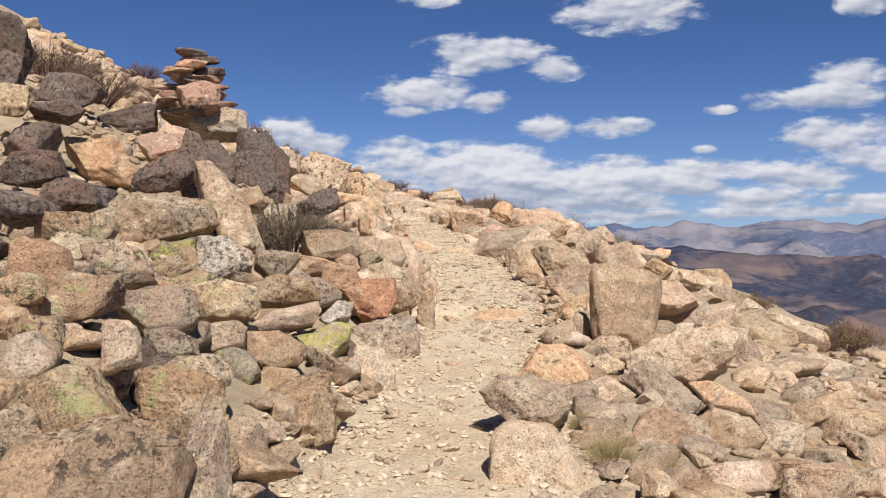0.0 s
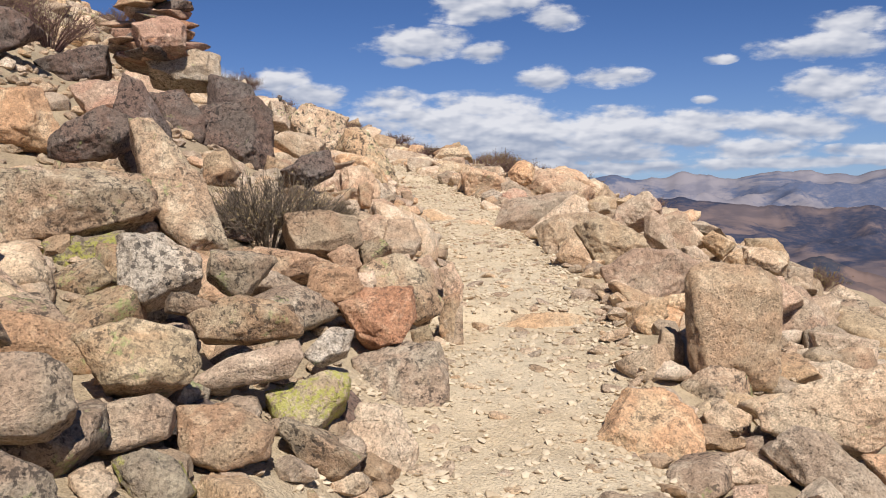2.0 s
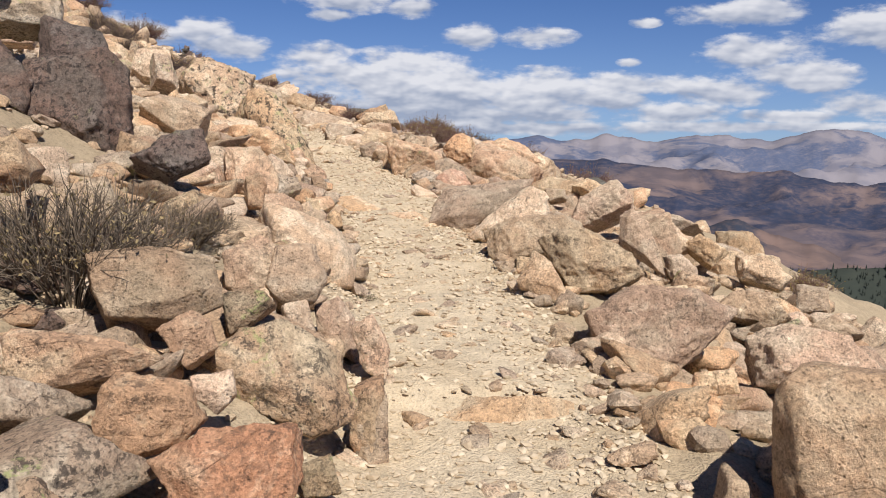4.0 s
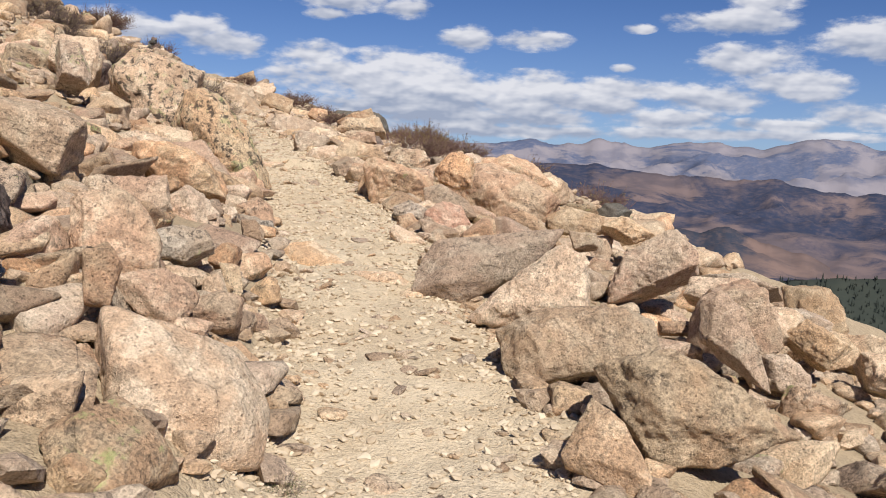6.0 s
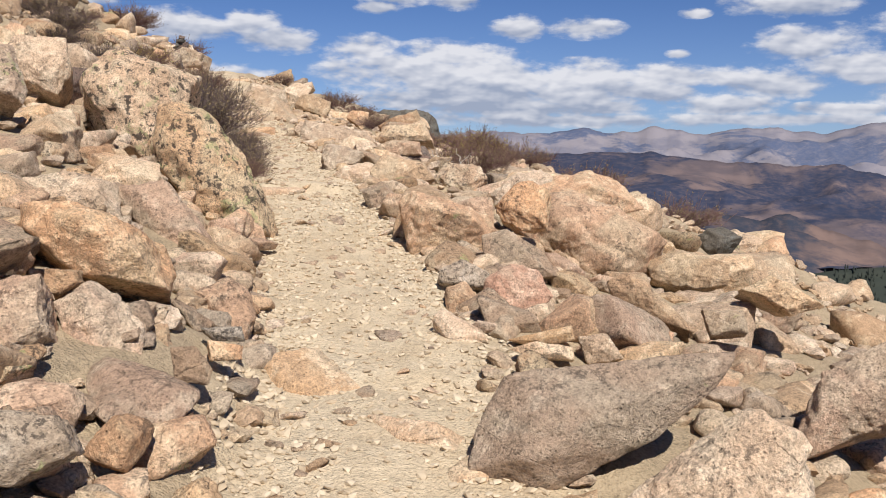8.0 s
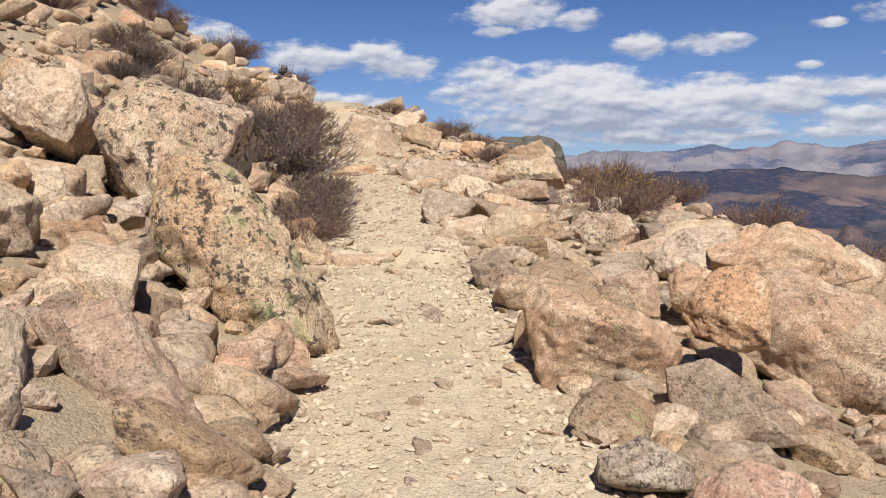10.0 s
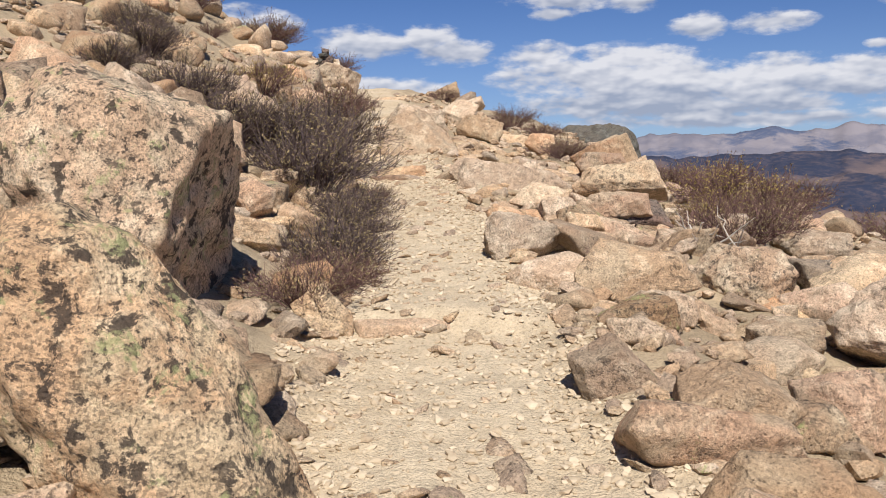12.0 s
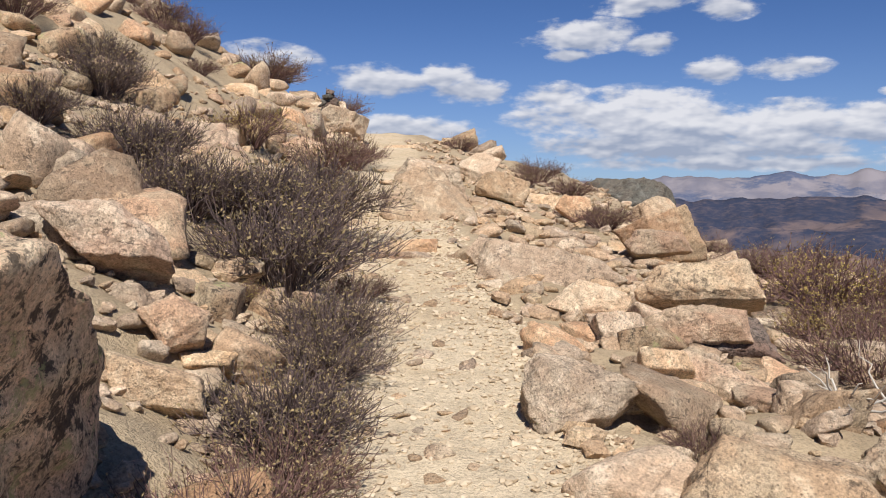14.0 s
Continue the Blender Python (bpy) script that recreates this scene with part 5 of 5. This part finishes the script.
boulder(-1.81, 16.03, 2.34, 0.095, 0.072, 0.063, -0, 6, 't', 312)
boulder(-1.85, 15.56, 2.41, 0.239, 0.163, 0.129, -0, 1, 't', 313)
boulder(-0.93, 13.13, 1.85, 0.148, 0.104, 0.085, 10, 1, 't', 315)
boulder(-0.79, 11.31, 1.66, 0.095, 0.070, 0.060, -0, -3, 't', 319)
boulder(-3.00, 20.37, 2.86, 0.176, 0.125, 0.102, 10, 10, 't', 322)
boulder(-2.47, 20.23, 2.61, 0.153, 0.106, 0.084, -0, 10, 't', 323)
boulder(-3.03, 21.87, 2.91, 0.194, 0.141, 0.117, -5, 10, 'g', 324)
boulder(-2.76, 19.64, 2.71, 0.146, 0.104, 0.085, 10, 10, 'o', 325)
boulder(-0.46, 11.94, 1.51, 0.088, 0.067, 0.090, -0, -5, 't', 326)
boulder(-3.31, 21.16, 2.97, 0.156, 0.113, 0.124, 5, 10, 'g', 331)



# ---- cairns ----
def cairn(x, y, z, width, height, layers, label, keys, seed):
    """A heap of flat stones, each a part: broad rings below, single stones on top."""
    root = tagged(new("cairn"), label, "cairn")
    root.location = (x, y, z)
    rng = np.random.default_rng(seed)
    for k in range(layers):
        up = k / layers
        ring = width * (1 - 0.5 * up ** 1.4)
        count = max(2, round(6 * (1 - up))) if k < layers - 1 else 1
        thick = height / layers
        for j in range(count):
            way = 2 * math.pi * (j + rng.random() * 0.7) / count + k
            away = ring * (0.5 if count > 1 else 0.0)
            w = ring * rng.uniform(0.58, 0.8) if count > 1 else ring * 0.75
            v, f = stone_shape(4, seed * 40 + k * 7 + j, 50, 7, 0.07, 0.9, (w, w * 0.75, thick * rng.uniform(0.55, 0.85)))
            v = v @ turn(rng.uniform(-9, 9), rng.uniform(-9, 9), rng.uniform(0, 360)).T
            ob = part("stone", mesh_from("stone", v, f, ROCK[keys[(k + j) % len(keys)]]), root)
            ob.location = (math.cos(way) * away, math.sin(way) * away * 0.8, (k + 0.5) * thick)


cairn(-3.3, 11.5, 3.25, 0.46, 0.92, 10, "tall cairn of stacked flat red-brown stones", "rdord", 3)

# the dark outcrop behind the crest, and the small cairn on its rock
boulder(0.16, 36.2, 3.1, 1.2, 1.0, 0.68, 4, 0, "k", 905, "outcrop")
boulder(-5.75, 32.8, 4.75, 0.55, 0.5, 0.36, 8, 20, "t", 902)
cairn(-5.85, 32.75, 5.05, 0.2, 0.42, 5, "small cairn of grey stones on a boulder", "kdb", 5)


# ---- shrubs ----
def tube_set(paths, sides=3):
    """Thin tapered tubes along many paths of equal length: (N, K, 3) points and (N, K) radii."""
    pts, rad = paths
    n, k, _ = pts.shape
    t = np.gradient(pts, axis=1)
    t /= np.linalg.norm(t, axis=2)[..., None] + 1e-9
    a = np.cross(t, np.array([0.31, 0.17, 0.93]))
    a /= np.linalg.norm(a, axis=2)[..., None] + 1e-9
    b = np.cross(t, a)
    ring = []
    for s in range(sides):
        w = 2 * math.pi * s / sides
        ring.append(pts + rad[..., None] * (a * math.cos(w) + b * math.sin(w)))
    v = np.stack(ring, axis=2).reshape(-1, 3)
    i = np.arange(n * k * sides).reshape(n, k, sides)
    nxt = np.roll(i, -1, axis=2)
    f = np.stack([i[:, :-1], nxt[:, :-1], nxt[:, 1:], i[:, 1:]], axis=-1).reshape(-1, 4)
    return v, f


def shrub_meshes(seed, stems, twigs, leaves, bark, leaf, spread=1.0, tall=0.9):
    """A wiry shrub about 2 wide: stems from one root, twigs off them, a few small leaves."""
    rng = np.random.default_rng(seed)
    K = 5
    s = np.linspace(0, 1, K)
    ang, out = rng.uniform(0, 2 * math.pi, stems), np.sqrt(rng.uniform(0.0, 1, stems)) * spread
    tip = np.stack([np.cos(ang) * out, np.sin(ang) * out, tall * (1.05 - 0.55 * out ** 2) * rng.uniform(0.6, 1.12, stems)], 1)
    root = np.stack([np.cos(ang) * 0.18 * out, np.sin(ang) * 0.18 * out, np.full(stems, -0.05)], 1)
    pts = root[:, None] * (1 - s)[None, :, None] + tip[:, None] * s[None, :, None]
    pts[..., 2] += 0.18 * np.sin(math.pi * s)[None] * out[:, None]
    pts += rng.normal(0, 0.022, pts.shape) * s[None, :, None]
    rad = np.repeat((0.0085 * (1 - 0.75 * s))[None], stems, 0)
    v1, f1 = tube_set((pts, rad))
    which, where = rng.integers(0, stems, twigs), rng.uniform(0.3, 0.98, twigs)
    base = np.array([[np.interp(w, s, pts[i, :, c]) for c in range(3)] for i, w in zip(which, where)])
    way = tip[which] - root[which]
    way /= np.linalg.norm(way, axis=1)[:, None]
    way = way + rng.normal(0, 0.55, way.shape) + np.array([0, 0, 0.35])
    way /= np.linalg.norm(way, axis=1)[:, None]
    ln = rng.uniform(0.12, 0.36, twigs)
    s2 = np.linspace(0, 1, 3)
    p2 = base[:, None] + way[:, None] * (ln[:, None] * s2[None])[..., None]
    p2 += rng.normal(0, 0.014, p2.shape) * s2[None, :, None]
    r2 = np.repeat((0.005 * (1 - 0.6 * s2))[None], twigs, 0)
    v2, f2 = tube_set((p2, r2))
    branch = mesh_from("branches", np.vstack([v1, v2]), np.vstack([f1, f2 + len(v1)]), bark)
    who = rng.integers(0, twigs, leaves)
    c = p2[who, rng.integers(1, 3, leaves)] + rng.normal(0, 0.012, (leaves, 3))
    a = rng.normal(0, 1, (leaves, 3))
    a /= np.linalg.norm(a, axis=1)[:, None]
    b = np.cross(a, rng.normal(0, 1, (leaves, 3)))
    b /= np.linalg.norm(b, axis=1)[:, None]
    size = rng.uniform(0.01, 0.028, leaves)[:, None]
    q = np.stack([c - a * size, c + b * size * 0.42, c + a * size, c - b * size * 0.42 + np.cross(a, b) * size * 0.2], 1).reshape(-1, 3)
    foliage = mesh_from("leaves", q, np.arange(leaves * 4).reshape(-1, 4), leaf)
    return branch, foliage


SHRUBS = {
    "d": [(shrub_meshes(s, 150, 1500, 3200, TWIG, LEAF_DRY), "dark leafless wiry shrub with dry twigs") for s in (1, 2)],
    "r": [(shrub_meshes(s, 120, 1000, 2000, TWIG_RED, LEAF_DRY, 1.0, 0.8), "low reddish-brown leafless shrub") for s in (3, 4)],
    "y": [(shrub_meshes(5, 120, 1000, 2400, TWIG_RED, LEAF_YELLOW, 1.0, 0.75), "low shrub with yellowed autumn leaves")],
    "G": [(shrub_meshes(6, 60, 400, 1800, TWIG, LEAF_GREEN, 1.0, 0.7), "small green leafy tuft among the stones")],
    "g": [(shrub_meshes(7, 420, 100, 60, GRASS, GRASS, 1.0, 1.2), "dry straw-coloured grass tuft")],
    "t": [(shrub_meshes(8, 170, 1500, 1400, TWIG_GREY, LEAF_DRY, 1.0, 0.85), "wiry dry shrub with bare grey twigs")],
}


def shrub(key, x, y, r, squash=1.0, sink=0.03):
    pick = int(abs(x * 13.7 + y * 7.1)) % len(SHRUBS[key])
    (branch, foliage), label = SHRUBS[key][pick]
    kind = "grass tuft" if key == "g" else "shrub"
    root = tagged(new(kind.replace(" ", "_")), label, kind, "plants on the hillside")
    part("twigwork", branch, root)
    part("foliage", foliage, root)
    root.location = (x, y, spot(x, y) - sink)
    root.rotation_euler = (0, 0, (x * 3.1 + y * 1.7) % 6.28)
    low = 0.9 if key in "dry" else 1.0
    root.scale = (1.15 * r, 1.15 * r, 1.15 * r * squash * low)
    return root


shrub('t', -1.39, 7.90, 0.47)
shrub('t', -1.15, 9.14, 0.24)
shrub('d', -3.40, 24.63, 0.74)
shrub('d', -3.46, 23.19, 0.67)
shrub('d', -3.77, 22.58, 0.53)
shrub('d', -4.49, 23.18, 0.56)
shrub('d', -2.07, 20.71, 0.38)
shrub('r', -1.8, 19.4, 0.36)
shrub('y', -2.76, 21.41, 0.18)
shrub('y', -3.20, 22.92, 0.14)
shrub('r', -4.65, 30.05, 0.60)
shrub('d', -5.85, 24.80, 0.55)
shrub('d', -5.05, 22.53, 0.38)
shrub('r', -3.29, 27.57, 0.23)
shrub('y', -5.04, 26.82, 0.58)
shrub('r', -8.26, 26.72, 0.60)
shrub('r', -8.79, 32.58, 0.62)
shrub('r', -7.66, 34.24, 0.67)
shrub('r', -11.22, 32.34, 0.74)
shrub('r', -1.78, 32.46, 0.52)
shrub('r', -1.13, 31.85, 0.45)
shrub('r', -0.54, 27.34, 0.39)
shrub('r', -0.12, 20.19, 0.19)
shrub('y', 1.25, 23.81, 0.60)
shrub('r', 1.26, 25.19, 0.55)
shrub('r', 1.61, 23.88, 0.37)
shrub('r', 0.07, 20.02, 0.13)
shrub('y', 1.02, 22.83, 0.38)
shrub('r', 1.50, 22.78, 0.43)
shrub('r', -2.99, 27.46, 0.19)
shrub('r', 1.07, 21.81, 0.51)
shrub('r', 0.82, 25.24, 0.35)
shrub('y', 4.40, 9.60, 0.37)
shrub('g', 0.75, 4.70, 0.09)
shrub('g', 0.80, 4.15, 0.15)
shrub('g', 1.06, 4.10, 0.12)
shrub('G', -0.63, 12.15, 0.09)
shrub('G', -2.20, 14.51, 0.15)
shrub('G', -0.18, 9.76, 0.09)
shrub('G', -1.18, 6.26, 0.06)
shrub('r', -7.50, 33.51, 0.81)
shrub('r', -2.40, 22.72, 0.27)
shrub('r', -8.57, 26.55, 0.28)
shrub('d', -2.85, 22.3, 0.72)
shrub('d', -1.95, 19.9, 0.44)
shrub('r', -1.78, 18.85, 0.36)
shrub('d', -2.2, 21.3, 0.42)
shrub('r', -4.6, 28.5, 0.7)
shrub('r', -7.5, 30.5, 0.35)
shrub('r', -9.5, 33.0, 0.65)
shrub('r', -11.5, 35.0, 0.65)
shrub('d', -6.6, 26.0, 0.5)
shrub('r', -6.3, 34.5, 0.7)
shrub('r', -3.4, 33.5, 0.35)
shrub('r', -1.9, 30.5, 0.35)
shrub('r', -0.9, 28.5, 0.35)
shrub('r', 0.6, 27.5, 0.4)
shrub('r', 2.3, 26.5, 0.7)
shrub('r', 3.4, 25.0, 0.7)
shrub('r', 4.6, 23.5, 0.7)
shrub('y', 5.0, 14.0, 0.4)
shrub('y', 4.9, 10.6, 0.45)
shrub('r', -5.2, 13.2, 0.6)
shrub('r', -6.2, 13.6, 0.7)



# ---- dead wood ----
def dead_branch(name, x, y, z, length, arms, seed, label):
    """A bleached branch: a bent main stem and side arms, one thing."""
    rng = np.random.default_rng(seed)
    root = tagged(new(name), label, "branch")
    root.location = (x, y, z)
    s = np.linspace(0, 1, 7)
    for k in range(arms):
        way = rng.normal(0, 1, 3) * np.array([1, 0.6, 0.5]) + np.array([0, 0, 0.45])
        way /= np.linalg.norm(way)
        ln = length * rng.uniform(0.45, 1.0)
        pts = (way * (ln * s)[:, None] + rng.normal(0, 0.05 * length, (7, 3)) * s[:, None])[None]
        rad = (0.016 * length * (1.25 - s))[None]
        part("limb", mesh_from("limb", *tube_set((pts, rad), 6), DEADWOOD), root)


for bx, by, bs in ((0.72, 20.9, 5), (0.95, 21.15, 6), (0.55, 20.65, 7)):
    dead_branch("dead_branch", bx, by, spot(bx, by) + 0.1, 0.42, 6, bs, "bleached grey dead branches among the rocks")
dead_branch("dead_stick", -0.32, 9.75, spot(-0.32, 9.75) + 0.02, 0.35, 2, 9, "thin dry stick lying at the trail edge")


# ---- loose stones and gravel ----
def scatter_points(n, seed, x0, x1, y0, y1, keep):
    rng = np.random.default_rng(seed)
    x, y = rng.uniform(x0, x1, n), rng.uniform(y0, y1, n)
    ok = keep(x, y, rng)
    return x[ok], y[ok], rng


def stones_stuff(name, label, x, y, size, rng, material, level, flat=0.6, sink=0.3):
    shapes = [stone_shape(level, 500 + k, 60, 7, 0.05) for k in range(8)]
    z = surface(x, y)
    vs, fs, base = [], [], 0
    for i in range(len(x)):
        v, f = shapes[i % 8]
        s = size[i]
        m = turn(rng.uniform(-25, 25), rng.uniform(-25, 25), rng.uniform(0, 360))
        w = (v * np.array([s * rng.uniform(0.9, 1.4), s, s * flat * rng.uniform(0.7, 1.2)])) @ m.T + np.array([x[i], y[i], z[i] + s * (flat - sink) * 0.7])
        vs.append(w)
        fs.append(f + base)
        base += len(v)
    return tagged(new(name, mesh_from(name, np.vstack(vs), np.vstack(fs), material, smooth=level > 2)), label, "stones", kind="stuff")


def off_trail(lo, hi):
    def keep(x, y, rng):
        u = np.abs(x - trail_x(y)) / half_width(y)
        return (u > lo) & (u < hi)
    return keep


def clear_of_blocks(x, y, share):
    """The points that lie under none of the large blocks."""
    ok = np.ones(len(x), bool)
    for bx, by, br in PLACED:
        ok &= np.hypot(x - bx, y - by) > share * br
    return x[ok], y[ok]


# separate loose stones, each its own thing, along the edges of the trail
BANK = [mesh_from("bank_rock", *stone_shape(4, 700 + k, 60, 8, 0.06), ROCK["ggdbgd"[k % 6]]) for k in range(12)]
LOOSE = [mesh_from("loose_stone", *stone_shape(4, 300 + k, 50, 8, 0.07), ROCK["tobtgo"[k % 6]]) for k in range(12)]
FAR_STONES = [mesh_from("far_stone", *stone_shape(3, 800 + k, 50, 7, 0.06), ROCK["tobtgt"[k % 6]]) for k in range(12)]


def loose(n, seed, x0, x1, y0, y1, keep, lo, hi, power, name, label, group, kinds=None):
    x, y, r = scatter_points(n * 12, seed, x0, x1, y0, y1, keep)
    x, y = clear_of_blocks(x, y, 0.85)
    x, y = x[:n], y[:n]
    z = surface(x, y)
    for i in range(len(x)):
        s = lo + (hi - lo) * r.random() ** power
        ob = new(name, (kinds or LOOSE)[i % 12])
        ob.location = (x[i], y[i], z[i] + s * 0.25)
        ob.rotation_euler = (r.uniform(-0.5, 0.5), r.uniform(-0.5, 0.5), r.uniform(0, 6.28))
        ob.scale = (s * r.uniform(1, 1.6), s, s * r.uniform(0.45, 0.85))
        tagged(ob, label, "stone", group)


loose(290, 61, -5.0, 5.0, 2.6, 25, off_trail(1.25, 6), 0.06, 0.22, 1.8, "loose_stone", "broken granite stone lying loose on the bank", "loose stones")
loose(300, 64, -13, -2.5, 17, 37, off_trail(3.2, 40), 0.09, 0.36, 1.6, "hillside_stone", "weathered granite stone half buried in the hillside", "hillside stones", FAR_STONES)
loose(240, 65, 1.5, 12, 4, 40, off_trail(4.0, 40), 0.1, 0.32, 1.7, "slope_stone", "weathered tan stone on the falling slope", "slope stones", FAR_STONES)

# rocks packed into the bank, the broken wall on the uphill side and the edge of the slope
loose(120, 71, -3.4, -0.55, 2.2, 8.8, off_trail(1.2, 6), 0.07, 0.17, 1.3, "bank_rock", "lichen-covered rock packed into the bank", "bank rocks", BANK)
loose(190, 72, -2.8, -0.4, 8.8, 17.5, off_trail(1.3, 5), 0.07, 0.19, 1.4, "bank_rock", "broken tan rock packed into the bank", "bank rocks")
loose(190, 73, -0.4, 3.8, 3.5, 16, off_trail(1.5, 6), 0.06, 0.16, 1.7, "edge_rock", "tan rock at the downhill edge of the trail", "edge rocks")
loose(170, 74, -1.2, 3.2, 16, 27, off_trail(1.4, 8), 0.06, 0.17, 1.7, "edge_rock", "tan rock at the downhill edge of the trail", "edge rocks")

# rubble that fills the banks between the boulders
rx_, ry_, rr = scatter_points(2600, 66, -4.5, 5.0, 1.8, 28, off_trail(1.15, 8))
rx_, ry_ = clear_of_blocks(rx_, ry_, 0.7)
stones_stuff("rubble", "broken tan rubble between the boulders", rx_, ry_, 0.04 + 0.1 * rr.random(len(rx_)) ** 1.8, rr, RUBBLE, 3, 0.6, 0.3)
rx_, ry_, rr = scatter_points(13000, 62, -7.0, 7.0, 1.8, 34, off_trail(1.05, 14))
stones_stuff("scree", "small angular scree stones on the slopes", rx_, ry_, 0.02 + 0.07 * rr.random(len(rx_)) ** 2.0, rr, RUBBLE, 2, 0.65, 0.2)
# gravel on the trail and its edges
gx, gy, gr = scatter_points(230000, 63, -4.5, 3.0, 2.2, 27, lambda x, y, r: (np.abs(x - trail_x(y)) / half_width(y) < 1.45) & (r.random(len(x)) < 0.3 + 0.7 * np.clip(np.abs(x - trail_x(y)) / half_width(y) - 0.3, 0, 1)))
gx, gy = gx[:34000], gy[:34000]
stones_stuff("gravel", "pale tan gravel scattered over the trail", gx, gy, 0.005 + 0.02 * gr.random(len(gx)) ** 2.6, gr, GRAVEL, 1, 0.6, 0.25)
# flat stones embedded in the trodden trail
ex, ey, er = scatter_points(1900, 67, -3.5, 2.0, 2.4, 27, off_trail(0.0, 1.25))
stones_stuff("embedded_stones", "small flat stones embedded in the trail", ex, ey, 0.025 + 0.05 * er.random(len(ex)) ** 2, er, RUBBLE, 3, 0.4, 0.5)
